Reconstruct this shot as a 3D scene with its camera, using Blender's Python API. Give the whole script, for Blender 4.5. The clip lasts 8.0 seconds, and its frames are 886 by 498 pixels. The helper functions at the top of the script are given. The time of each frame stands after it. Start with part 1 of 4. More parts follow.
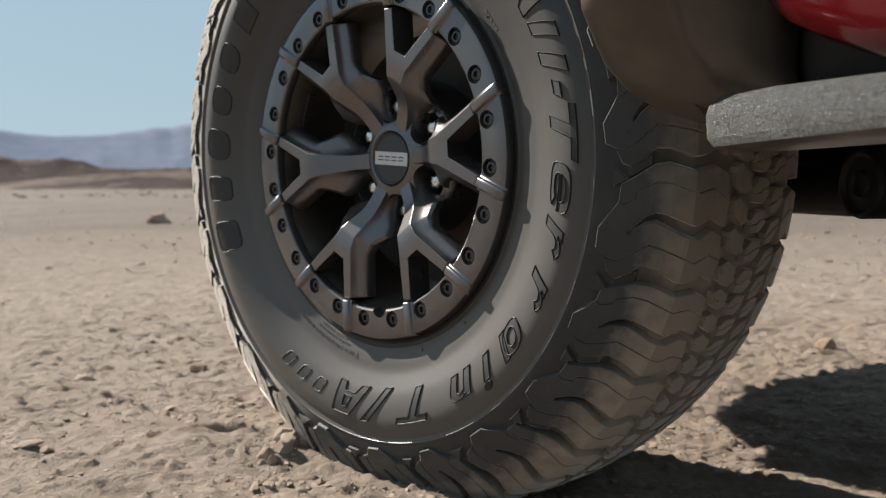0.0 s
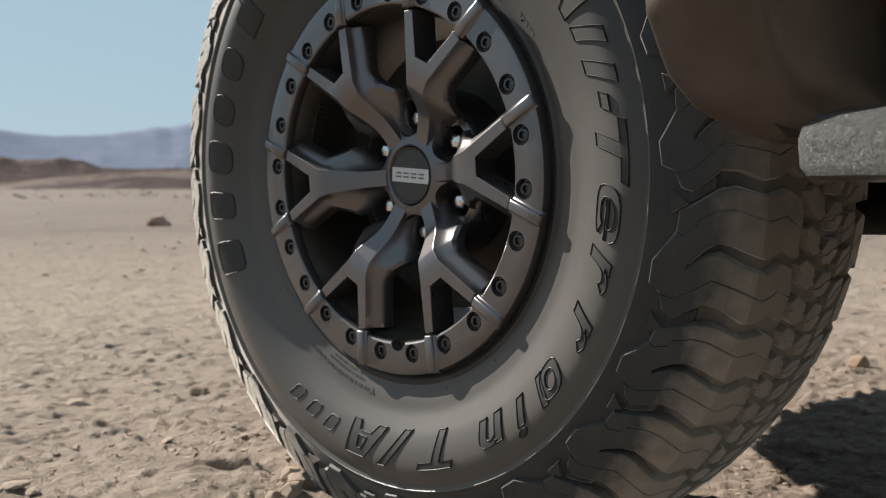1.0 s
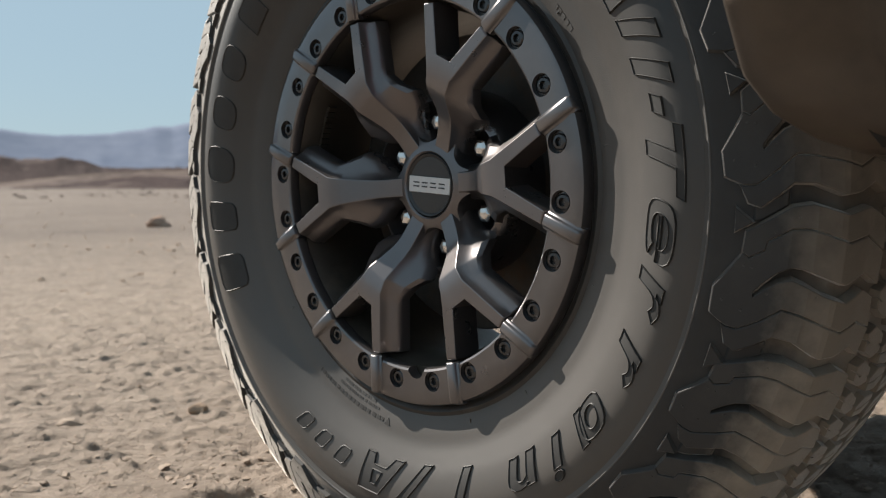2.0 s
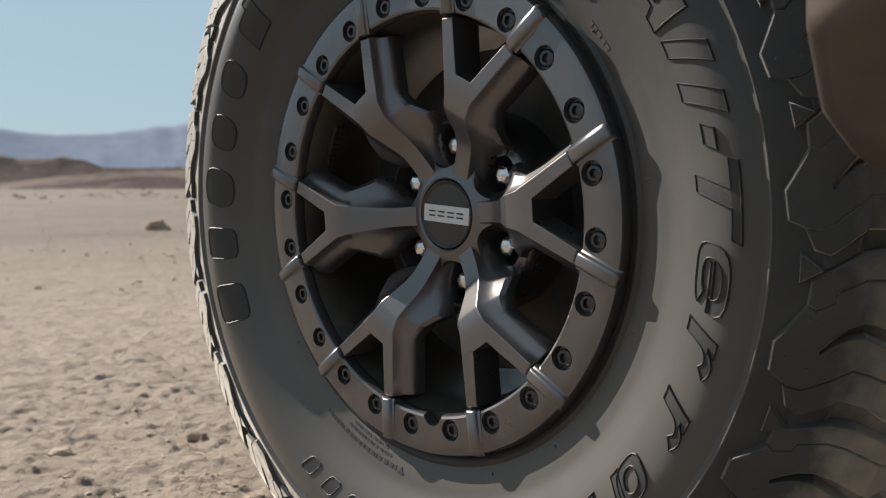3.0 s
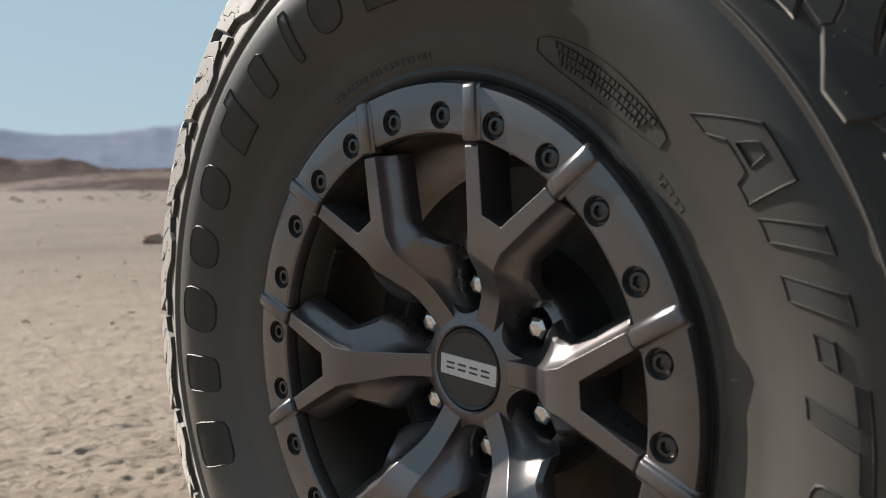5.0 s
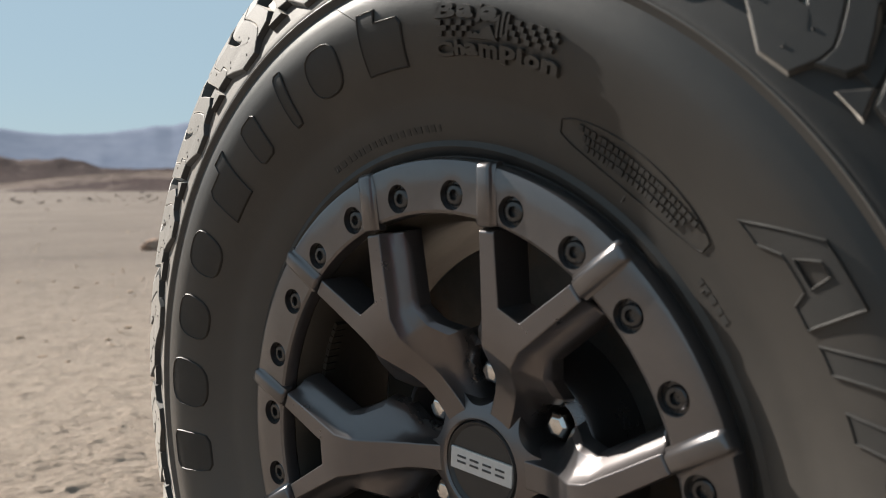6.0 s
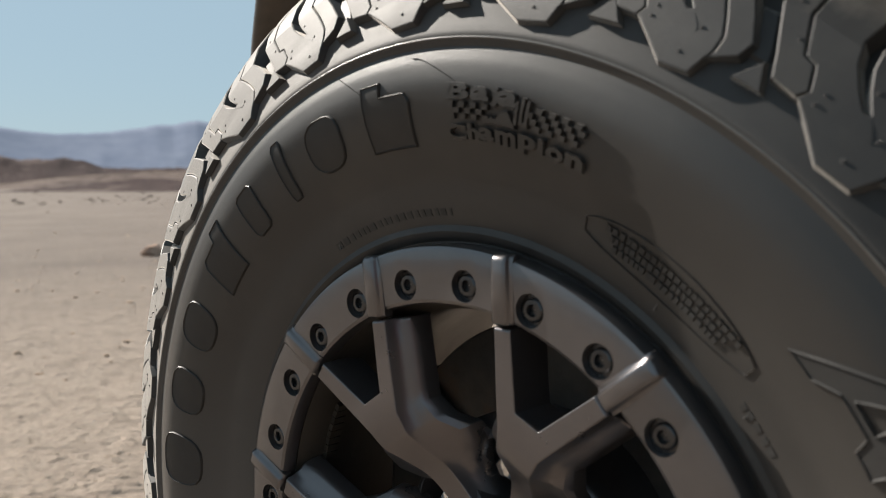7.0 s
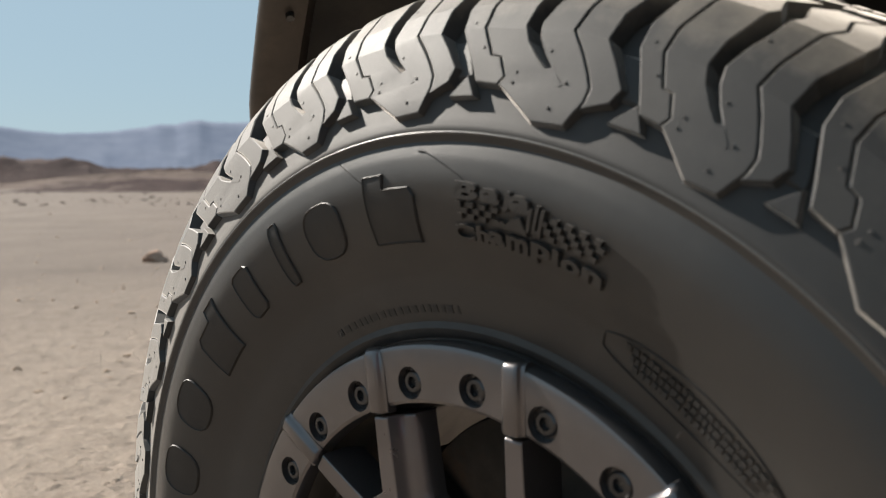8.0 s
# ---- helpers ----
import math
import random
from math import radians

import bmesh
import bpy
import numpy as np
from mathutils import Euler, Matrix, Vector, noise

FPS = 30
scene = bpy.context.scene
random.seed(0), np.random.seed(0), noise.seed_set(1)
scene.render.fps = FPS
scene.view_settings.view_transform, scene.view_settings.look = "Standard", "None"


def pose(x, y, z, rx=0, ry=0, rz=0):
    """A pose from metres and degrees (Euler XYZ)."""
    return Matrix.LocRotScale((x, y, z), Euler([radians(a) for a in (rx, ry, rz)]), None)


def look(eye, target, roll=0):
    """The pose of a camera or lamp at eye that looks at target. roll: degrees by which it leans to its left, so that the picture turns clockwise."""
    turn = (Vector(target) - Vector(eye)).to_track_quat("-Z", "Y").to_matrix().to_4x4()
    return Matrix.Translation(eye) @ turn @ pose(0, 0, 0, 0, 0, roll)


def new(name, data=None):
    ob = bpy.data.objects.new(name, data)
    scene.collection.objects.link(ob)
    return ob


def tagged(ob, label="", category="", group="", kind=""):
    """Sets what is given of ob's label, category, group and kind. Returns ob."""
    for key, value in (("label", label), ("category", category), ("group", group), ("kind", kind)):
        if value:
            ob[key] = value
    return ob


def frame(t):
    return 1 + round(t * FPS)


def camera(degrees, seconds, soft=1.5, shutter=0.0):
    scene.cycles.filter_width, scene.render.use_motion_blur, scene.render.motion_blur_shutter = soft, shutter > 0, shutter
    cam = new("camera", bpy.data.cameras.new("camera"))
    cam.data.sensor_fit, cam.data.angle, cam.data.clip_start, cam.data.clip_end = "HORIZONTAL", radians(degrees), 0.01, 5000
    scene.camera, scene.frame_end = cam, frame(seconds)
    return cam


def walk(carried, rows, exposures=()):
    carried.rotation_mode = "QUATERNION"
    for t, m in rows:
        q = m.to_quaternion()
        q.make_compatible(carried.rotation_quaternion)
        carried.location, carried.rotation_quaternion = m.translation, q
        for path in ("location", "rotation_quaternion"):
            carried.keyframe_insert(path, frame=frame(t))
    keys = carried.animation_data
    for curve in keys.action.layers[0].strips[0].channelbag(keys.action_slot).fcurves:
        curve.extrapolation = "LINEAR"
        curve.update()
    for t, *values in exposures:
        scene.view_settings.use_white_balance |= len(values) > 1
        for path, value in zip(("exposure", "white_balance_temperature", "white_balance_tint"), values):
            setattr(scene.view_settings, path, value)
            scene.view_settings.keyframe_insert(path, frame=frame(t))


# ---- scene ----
cam = camera(52.01, 8.0, soft=1.0)
# seconds, eye, turn in degrees
PATH = [
    (0.0, 0.0964, -1.1817, 0.3892, 86.015, -0.049, -0.078),
    (0.5, 0.0807, -1.1257, 0.4055, 85.996, -0.034, -0.064),
    (1.0, 0.0676, -1.0697, 0.4135, 85.977, -0.019, -0.050),
    (1.5, 0.0553, -1.0166, 0.4186, 85.957, -0.009, -0.037),
    (3.0, 0.0255, -0.8881, 0.4557, 85.913, -0.000, -0.007),
    (3.5, 0.0205, -0.8464, 0.4820, 85.905, 0.002, -0.004),
    (4.0, 0.0163, -0.8043, 0.5138, 85.899, 0.005, -0.009),
    (5.5, 0.0034, -0.6853, 0.6120, 85.884, 0.024, -0.043),
    (6.0, -0.0004, -0.6528, 0.6415, 85.872, 0.026, -0.033),
    (6.5, -0.0041, -0.6227, 0.6704, 85.854, 0.023, -0.002),
    (7.0, -0.0071, -0.5973, 0.7001, 85.833, 0.017, 0.047),
    (7.5, -0.0089, -0.5755, 0.7311, 85.814, 0.017, 0.109),
    (8.0, -0.0101, -0.5583, 0.7600, 85.795, 0.019, 0.175),
]
walk(cam, [(t, pose(x, y, z, rx, ry, rz)) for t, x, y, z, rx, ry, rz in PATH])
cam.data.dof.use_dof, cam.data.dof.focus_distance, cam.data.dof.aperture_fstop = True, 0.82, 9.0

# ---- light ----
SUN_ELEV, SUN_AZ = radians(35.0), radians(-56.0)      # azimuth from +y towards +x
world = bpy.data.worlds.new("world")
scene.world = world
world.use_nodes = True
wn = world.node_tree
sky = wn.nodes.new("ShaderNodeTexSky")
sky.sky_type, sky.sun_disc = "NISHITA", False
sky.sun_elevation, sky.sun_rotation = SUN_ELEV, SUN_AZ
sky.air_density, sky.dust_density, sky.ozone_density = 1.0, 0.4, 2.0
haze = wn.nodes.new("ShaderNodeMix")     # thin even desert haze over the clear sky
haze.data_type = "RGBA"
haze.inputs["Factor"].default_value = 0.80
haze.inputs["B"].default_value = (6.9, 9.4, 11.1, 1)
wn.links.new(sky.outputs[0], haze.inputs["A"])
wn.links.new(haze.outputs["Result"], wn.nodes["Background"].inputs[0])
wn.nodes["Background"].inputs["Strength"].default_value = 0.0340
sun_data = bpy.data.lights.new("sun", "SUN")
sun_data.energy, sun_data.angle, sun_data.color = 5.0, radians(0.53), (1.0, 0.93, 0.84)
sun = new("sun", sun_data)
TO_SUN = Vector((math.sin(SUN_AZ) * math.cos(SUN_ELEV), math.cos(SUN_AZ) * math.cos(SUN_ELEV), math.sin(SUN_ELEV)))
sun.matrix_world = look(TO_SUN * 30, (0, 0, 0))
scene.view_settings.exposure = 0.89


# ---- materials ----
def material(name, base, other, scale=30.0, rough=0.6, rough_var=0.1, metal=0.0, bump=0.2, bump_scale=None, spots=None,
             spot_scale=8.0, spot_cut=(0.52, 0.7), depth=0.002, spec=0.5, piece_var=0.0, lumps=None, dust_and_lift=None, outer=None, coat=None, sheen=None):
    """Two colours mixed by noise at two scales, an optional third in patches, varied roughness and fine relief."""
    m = bpy.data.materials.new(name)
    m.use_nodes = True
    nt = m.node_tree
    n, l = nt.nodes, nt.links
    b = n["Principled BSDF"]
    b.inputs["Metallic"].default_value = metal
    b.inputs["Specular IOR Level"].default_value = spec
    if coat:
        b.inputs["Coat Weight"].default_value, b.inputs["Coat Roughness"].default_value = coat
    if sheen:     # fine dust that lights up at a slant
        b.inputs["Sheen Weight"].default_value, b.inputs["Sheen Roughness"].default_value = sheen
        b.inputs["Sheen Tint"].default_value = (0.95, 0.88, 0.80, 1)
    co = n.new("ShaderNodeTexCoord").outputs["Object"]

    def fog(sc, detail=6.0, r=0.6):
        t = n.new("ShaderNodeTexNoise")
        t.inputs["Scale"].default_value, t.inputs["Detail"].default_value, t.inputs["Roughness"].default_value = sc, detail, r
        l.new(co, t.inputs["Vector"])
        return t.outputs["Fac"]

    def ramp(fac, a, z):
        t = n.new("ShaderNodeMapRange")
        t.inputs["From Min"].default_value, t.inputs["From Max"].default_value = a, z
        l.new(fac, t.inputs["Value"])
        return t.outputs[0]

    def mix(fac, a, c, kind="MIX"):
        t = n.new("ShaderNodeMix")
        t.data_type, t.blend_type = "RGBA", kind
        for sock, v in ((t.inputs["Factor"], fac), (t.inputs["A"], a), (t.inputs["B"], c)):
            if isinstance(v, (int, float)):
                sock.default_value = v
            elif isinstance(v, tuple):
                sock.default_value = (*v, 1)
            else:
                l.new(v, sock)
        return t.outputs["Result"]
    fine = fog(scale)
    col = mix(ramp(fine, 0.3, 0.7), base, other)
    if spots:
        col = mix(ramp(fog(spot_scale, 8.0, 0.65), *spot_cut), col, spots)
    if piece_var:
        info = n.new("ShaderNodeObjectInfo")
        t = n.new("ShaderNodeMapRange")
        t.inputs["To Min"].default_value, t.inputs["To Max"].default_value = 1 - piece_var, 1 + piece_var
        l.new(info.outputs["Random"], t.inputs["Value"])
        sc = n.new("ShaderNodeVectorMath")
        sc.operation = "SCALE"
        l.new(col, sc.inputs[0])
        l.new(t.outputs[0], sc.inputs["Scale"])
        col = sc.outputs[0]
    if outer:     # a second colour away from the middle: colour, where it starts, where it is full, how much
        way = n.new("ShaderNodeVectorMath")
        way.operation = "LENGTH"
        l.new(co, way.inputs[0])
        ragged = n.new("ShaderNodeMath")
        ragged.operation = "MULTIPLY_ADD"
        l.new(fog(0.8), ragged.inputs[0])
        ragged.inputs[1].default_value = 3.0
        l.new(way.outputs["Value"], ragged.inputs[2])
        cover = n.new("ShaderNodeMapRange")
        cover.inputs["From Min"].default_value, cover.inputs["From Max"].default_value = outer[1] + 1.5, outer[2] + 1.5
        cover.inputs["To Max"].default_value = outer[3]
        l.new(ragged.outputs[0], cover.inputs["Value"])
        col = mix(cover.outputs[0], col, mix(ramp(fog(0.5), 0.35, 0.65), outer[0], tuple(0.76 * v for v in outer[0])))
    if dust_and_lift:     # dust that clings to the running surface: colour, wheel radius where it starts, where it is thickest, how thick; the same three low on the wheel, where the colour also stands for brightness
        flat = n.new("ShaderNodeVectorMath")
        flat.operation = "MULTIPLY"
        flat.inputs[1].default_value = (1, 0, 1)
        l.new(co, flat.inputs[0])
        away = n.new("ShaderNodeVectorMath")
        away.operation = "LENGTH"
        l.new(flat.outputs[0], away.inputs[0])
        ragged = n.new("ShaderNodeMath")
        ragged.operation = "MULTIPLY_ADD"
        l.new(fog(38.0), ragged.inputs[0])
        ragged.inputs[1].default_value = 0.05
        l.new(away.outputs["Value"], ragged.inputs[2])
        cover = n.new("ShaderNodeMapRange")
        cover.inputs["From Min"].default_value, cover.inputs["From Max"].default_value = dust_and_lift[1] + 0.025, dust_and_lift[2] + 0.025
        cover.inputs["To Max"].default_value = dust_and_lift[3]
        l.new(ragged.outputs[0], cover.inputs["Value"])
        place = n.new("ShaderNodeSeparateXYZ")     # more on the lower half: dust on the tread, painted-in brightness on the sidewall
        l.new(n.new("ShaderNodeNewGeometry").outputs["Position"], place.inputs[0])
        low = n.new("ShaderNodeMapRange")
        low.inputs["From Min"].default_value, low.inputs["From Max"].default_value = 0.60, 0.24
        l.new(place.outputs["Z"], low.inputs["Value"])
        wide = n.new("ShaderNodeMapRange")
        wide.inputs["From Min"].default_value, wide.inputs["From Max"].default_value = dust_and_lift[4] + 0.025, dust_and_lift[5] + 0.025
        wide.inputs["To Max"].default_value = dust_and_lift[6]
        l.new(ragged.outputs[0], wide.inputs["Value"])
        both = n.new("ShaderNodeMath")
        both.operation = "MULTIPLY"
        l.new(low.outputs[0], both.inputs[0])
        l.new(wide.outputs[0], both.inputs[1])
        most = n.new("ShaderNodeMath")
        most.operation = "MAXIMUM"
        l.new(both.outputs[0], most.inputs[0])
        l.new(cover.outputs[0], most.inputs[1])
        col = mix(most.outputs[0], col, dust_and_lift[0])
    l.new(col, b.inputs["Base Color"])
    t = n.new("ShaderNodeMapRange")
    t.inputs["From Min"].default_value, t.inputs["From Max"].default_value = 0.3, 0.7
    t.inputs["To Min"].default_value, t.inputs["To Max"].default_value = rough - rough_var, rough + rough_var
    l.new(fog(scale * 0.37), t.inputs["Value"])
    l.new(t.outputs[0], b.inputs["Roughness"])
    if bump:
        k = n.new("ShaderNodeBump")
        k.inputs["Strength"].default_value, k.inputs["Distance"].default_value = bump, depth
        l.new(fog(bump_scale or scale * 4, 8.0, 0.7), k.inputs["Height"])
        l.new(k.outputs[0], b.inputs["Normal"])
        if lumps:
            big = n.new("ShaderNodeBump")
            big.inputs["Strength"].default_value, big.inputs["Distance"].default_value = 1.0, lumps[1]
            l.new(fog(lumps[0], 5.0, 0.6), big.inputs["Height"])
            l.new(big.outputs[0], k.inputs["Normal"])
    return m


# The low mix puts the sunlit brightness of the lower sidewall into its colour.
RUBBER = material("sidewall_rubber", (0.0250, 0.0231, 0.0214), (0.0315, 0.0290, 0.0267), 14, 0.44, 0.05, 0, 0.25, 900, (0.046, 0.0415, 0.0365), 7, (0.52, 0.8), 0.0006, 0.50, dust_and_lift=((0.112, 0.101, 0.092), 0.9, 0.95, 0.0, 0.05, 0.10, 0.60), sheen=(0.06, 0.4))
LETTER = material("letter_rubber", (0.0255, 0.0244, 0.0232), (0.0320, 0.0306, 0.0290), 60, 0.6, 0.06, 0, 0.3, 1200, None, depth=0.0006, spec=0.4)
# Low on the tread the dust is real, but paled to lift its shaded side.
TREAD = material("tread_rubber", (0.0235, 0.0230, 0.0226), (0.031, 0.0303, 0.0296), 25, 0.60, 0.06, 0, 0.25, 700, (0.044, 0.0415, 0.038), 14, (0.54, 0.82), 0.0006, 0.42, piece_var=0.08, dust_and_lift=((0.270, 0.231, 0.187), 0.434, 0.466, 0.75, 0.418, 0.452, 1.0), sheen=(0.70, 0.36))
MARK_RUBBER = material("mark_rubber", (0.0245, 0.0228, 0.0212), (0.0310, 0.0286, 0.0264), 60, 0.50, 0.06, 0, 0.3, 1200, None, depth=0.0006, spec=0.35)
# Paler than the tyre: the glint along the raised line is put into its colour.
RIB_GLINT = material("rib_glint_rubber", (0.082, 0.078, 0.072), (0.096, 0.091, 0.085), 60, 0.36, 0.05, 0, 0.1, 900, depth=0.0004, spec=0.6)
GREY_ALLOY = material("satin_grey_alloy", (0.139, 0.1295, 0.131), (0.148, 0.1375, 0.139), 40, 0.29, 0.03, 0.8, 0.03, 2200, depth=0.0002, coat=(0.25, 0.15))
LIP_BLACK = material("rim_lip_black", (0.030, 0.028, 0.026), (0.040, 0.037, 0.034), 60, 0.45, 0.08, 0.3, 0.08, 900, (0.07, 0.06, 0.05), 18, (0.58, 0.8), 0.0003)
RING_ALLOY = material("ring_alloy", (0.110, 0.1035, 0.1055), (0.125, 0.1175, 0.1195), 40, 0.30, 0.03, 0.75, 0.05, 1800, (0.160, 0.151, 0.142), 25, (0.6, 0.85), 0.0003, coat=(0.7, 0.07))
DARK_METAL = material("dark_barrel", (0.040, 0.035, 0.029), (0.052, 0.045, 0.037), 30, 0.42, 0.08, 0.3, 0.1, 900, (0.10, 0.082, 0.062), 12, (0.55, 0.8), 0.0004)
BOLT_BLACK = material("bolt_black", (0.060, 0.060, 0.062), (0.075, 0.075, 0.076), 200, 0.24, 0.05, 0.8, 0.05, 2500, depth=0.0002)
CHROME = material("lug_chrome", (0.675, 0.666, 0.648), (0.612, 0.603, 0.594), 120, 0.16, 0.05, 1.0, 0.03, 900, depth=0.0002)
CAP_BLACK = material("cap_black", (0.025, 0.025, 0.026), (0.03, 0.03, 0.03), 90, 0.34, 0.04, 0.1, 0.06, 2000, depth=0.0002)
BADGE = material("badge_silver", (0.495, 0.495, 0.495), (0.558, 0.558, 0.558), 200, 0.35, 0.04, 0.2, 0.0)
BADGE_INK = material("badge_ink", (0.03, 0.03, 0.035), (0.04, 0.04, 0.045), 200, 0.5, 0.04, 0, 0.0)
BRAKE_IRON = material("brake_iron", (0.06, 0.055, 0.05), (0.09, 0.08, 0.07), 60, 0.5, 0.1, 0.6, 0.2, 500, (0.10, 0.06, 0.035), 20, (0.5, 0.7), 0.0006)
# Brown of the reflected ground is painted into this black plastic, besides some dust.
PLASTIC = material("ground_tinted_plastic", (0.040, 0.0335, 0.0280), (0.055, 0.0455, 0.0380), 50, 0.34, 0.05, 0, 0.08, 1400, (0.108, 0.0870, 0.0680), 5, (0.42, 0.74), 0.0004, 0.42)
LINER = material("liner_black", (0.018, 0.018, 0.018), (0.025, 0.024, 0.023), 30, 0.8, 0.08, 0, 0.3, 300, (0.05, 0.043, 0.035), 9, (0.5, 0.75), 0.002)
RED = material("red_paint", (0.060, 0.0016, 0.003), (0.068, 0.0019, 0.0034), 20, 0.12, 0.02, 0, 0.0, spec=0.22)
GRIT = material("textured_step_coat", (0.016, 0.018, 0.018), (0.110, 0.114, 0.110), 300, 0.45, 0.12, 0.1, 1.0, 300, (0.52, 0.53, 0.52), 430, (0.62, 0.65), 0.004)
STEEL_DARK = material("chassis_steel", (0.010, 0.010, 0.010), (0.016, 0.0155, 0.015), 40, 0.55, 0.1, 0.1, 0.25, 300, (0.03, 0.026, 0.022), 15, (0.6, 0.8), 0.001, 0.3)
GROUND = material("dry_dirt", (0.340, 0.276, 0.224), (0.246, 0.195, 0.155), 70, 0.95, 0.04, 0, 1.0, 190, (0.240, 0.191, 0.153), 7.0, (0.48, 0.64), 0.0055, 0.2, lumps=(32.0, 0.0080), outer=((0.160, 0.1275, 0.1065), 2.2, 8.0, 0.9))
STONE = material("brown_stone", (0.316, 0.2291, 0.162), (0.2449, 0.1738, 0.1232), 30, 0.9, 0.05, 0, 0.8, 160, (0.3713, 0.2883, 0.2133), 14, (0.5, 0.7), 0.004, 0.2, piece_var=0.15)
CLOD = material("dirt_clod", (0.3634, 0.286, 0.2251), (0.316, 0.2465, 0.1928), 40, 0.95, 0.04, 0, 0.9, 120, (0.395, 0.316, 0.2528), 25, (0.5, 0.7), 0.004, 0.2, piece_var=0.10)
# Mound and bank: brown soil with the shade of their near faces painted in.
MOUND = material("shaded_mound_soil", (0.040, 0.0262, 0.0248), (0.070, 0.0475, 0.0440), 0.35, 0.95, 0.04, 0, 0.6, 1.6, (0.118, 0.0850, 0.0760), 0.12, (0.53, 0.64), 0.6, 0.1)
BANK = material("shaded_bank_soil", (0.040, 0.0256, 0.0240), (0.076, 0.0510, 0.0470), 0.5, 0.95, 0.04, 0, 0.6, 1.6, (0.135, 0.1010, 0.0880), 0.30, (0.54, 0.66), 0.6, 0.1)
TERRACE = material("terrace_soil", (0.110, 0.0800, 0.0670), (0.150, 0.1130, 0.0950), 0.6, 0.95, 0.04, 0, 0.6, 2.0, (0.060, 0.0420, 0.0365), 0.22, (0.50, 0.60), 0.5, 0.1)
# The blue of distant haze is put into the rock's own colour.
MOUNTAIN = material("hazed_mountain_rock", (0.146, 0.1690, 0.2260), (0.193, 0.2150, 0.2700), 0.010, 0.95, 0.02, 0, 0.0, spec=0.0)
TAN_STONE = material("tan_stone", (0.310, 0.205, 0.150), (0.250, 0.163, 0.118), 20, 0.9, 0.05, 0, 0.6, 90, (0.360, 0.265, 0.205), 9, (0.5, 0.7), 0.006, 0.2)


# ---- building tools ----
def finish(me, sharp=38):
    me.polygons.foreach_set("use_smooth", [True] * len(me.polygons))
    me.set_sharp_from_angle(angle=radians(sharp))


def mesh_of(name, bm, mat, sharp=38):
    bmesh.ops.recalc_face_normals(bm, faces=bm.faces)
    me = bpy.data.meshes.new(name)
    bm.to_mesh(me)
    bm.free()
    me.materials.append(mat)
    finish(me, sharp)
    return me


def part(name, bm, mat, parent=None, label="", sharp=38):
    ob = new(name, mesh_of(name, bm, mat, sharp))
    ob.parent = parent
    return tagged(ob, label)


def piece(name, me, parent, m=None):
    ob = new(name, me)
    ob.parent = parent
    if m is not None:
        ob.matrix_basis = m
    return ob


def bevelled(ob, width=0.0015, segments=2, angle=30):
    b = ob.modifiers.new("bevel", "BEVEL")
    b.width, b.segments, b.limit_method, b.angle_limit, b.harden_normals = width, segments, "ANGLE", radians(angle), True
    return ob


def lathe(profile, steps=180, closed=False, bm=None, inner=None):
    """A turned form about the wheel's axis (y) from (radius, y) pairs. inner(theta) may raise the smallest radius."""
    bm = bm or bmesh.new()
    rings = []
    for k in range(steps):
        a = 2 * math.pi * k / steps
        low = inner(a) if inner else 0
        rings.append([bm.verts.new((max(r, low) * math.cos(a), y, max(r, low) * math.sin(a))) for r, y in profile])
    n = len(profile)
    for k in range(steps):
        p, q = rings[k], rings[(k + 1) % steps]
        for i in range(n if closed else n - 1):
            j = (i + 1) % n
            bm.faces.new((p[i], p[j], q[j], q[i]))
    return bm


def curve_through(points, per=6):
    """Catmull-Rom samples through points."""
    pts = [np.array(p, float) for p in points]
    pts = [2 * pts[0] - pts[1], *pts, 2 * pts[-1] - pts[-2]]
    out = []
    for i in range(1, len(pts) - 2):
        a, b, c, d = pts[i - 1:i + 3]
        for k in range(per):
            t = k / per
            out.append(0.5 * (2 * b + (c - a) * t + (2 * a - 5 * b + 4 * c - d) * t * t + (3 * b - a - 3 * c + d) * t ** 3))
    out.append(pts[-2])
    return np.array(out)


def loft(rows, bm=None, close_rows=False, caps=False):
    """Faces between successive rows of points."""
    bm = bm or bmesh.new()
    vs = [[bm.verts.new(p) for p in row] for row in rows]
    n = len(vs[0])
    for p, q in zip(vs, vs[1:]):
        for i in range(n if close_rows else n - 1):
            j = (i + 1) % n
            bm.faces.new((p[i], p[j], q[j], q[i]))
    if caps:
        bm.faces.new(vs[0])
        bm.faces.new(vs[-1][::-1])
    return bm


def box(bm, lo, hi, m=None):
    r = bmesh.ops.create_cube(bm, size=1)["verts"]
    for v in r:
        v.co = Vector([lo[i] + (v.co[i] + 0.5) * (hi[i] - lo[i]) for i in range(3)])
        if m is not None:
            v.co = m @ v.co
    return r


def rod(bm, a, b, r1, r2=None, seg=20):
    a, b = Vector(a), Vector(b)
    m = Matrix.Translation((a + b) / 2) @ (b - a).to_track_quat("Z", "Y").to_matrix().to_4x4()
    return bmesh.ops.create_cone(bm, cap_ends=True, segments=seg, radius1=r1, radius2=r1 if r2 is None else r2, depth=(b - a).length, matrix=m)["verts"]


def turn(deg):
    """Rotation about the wheel's axis; positive turns from +x to +z."""
    return Matrix.Rotation(radians(-deg), 4, "Y")


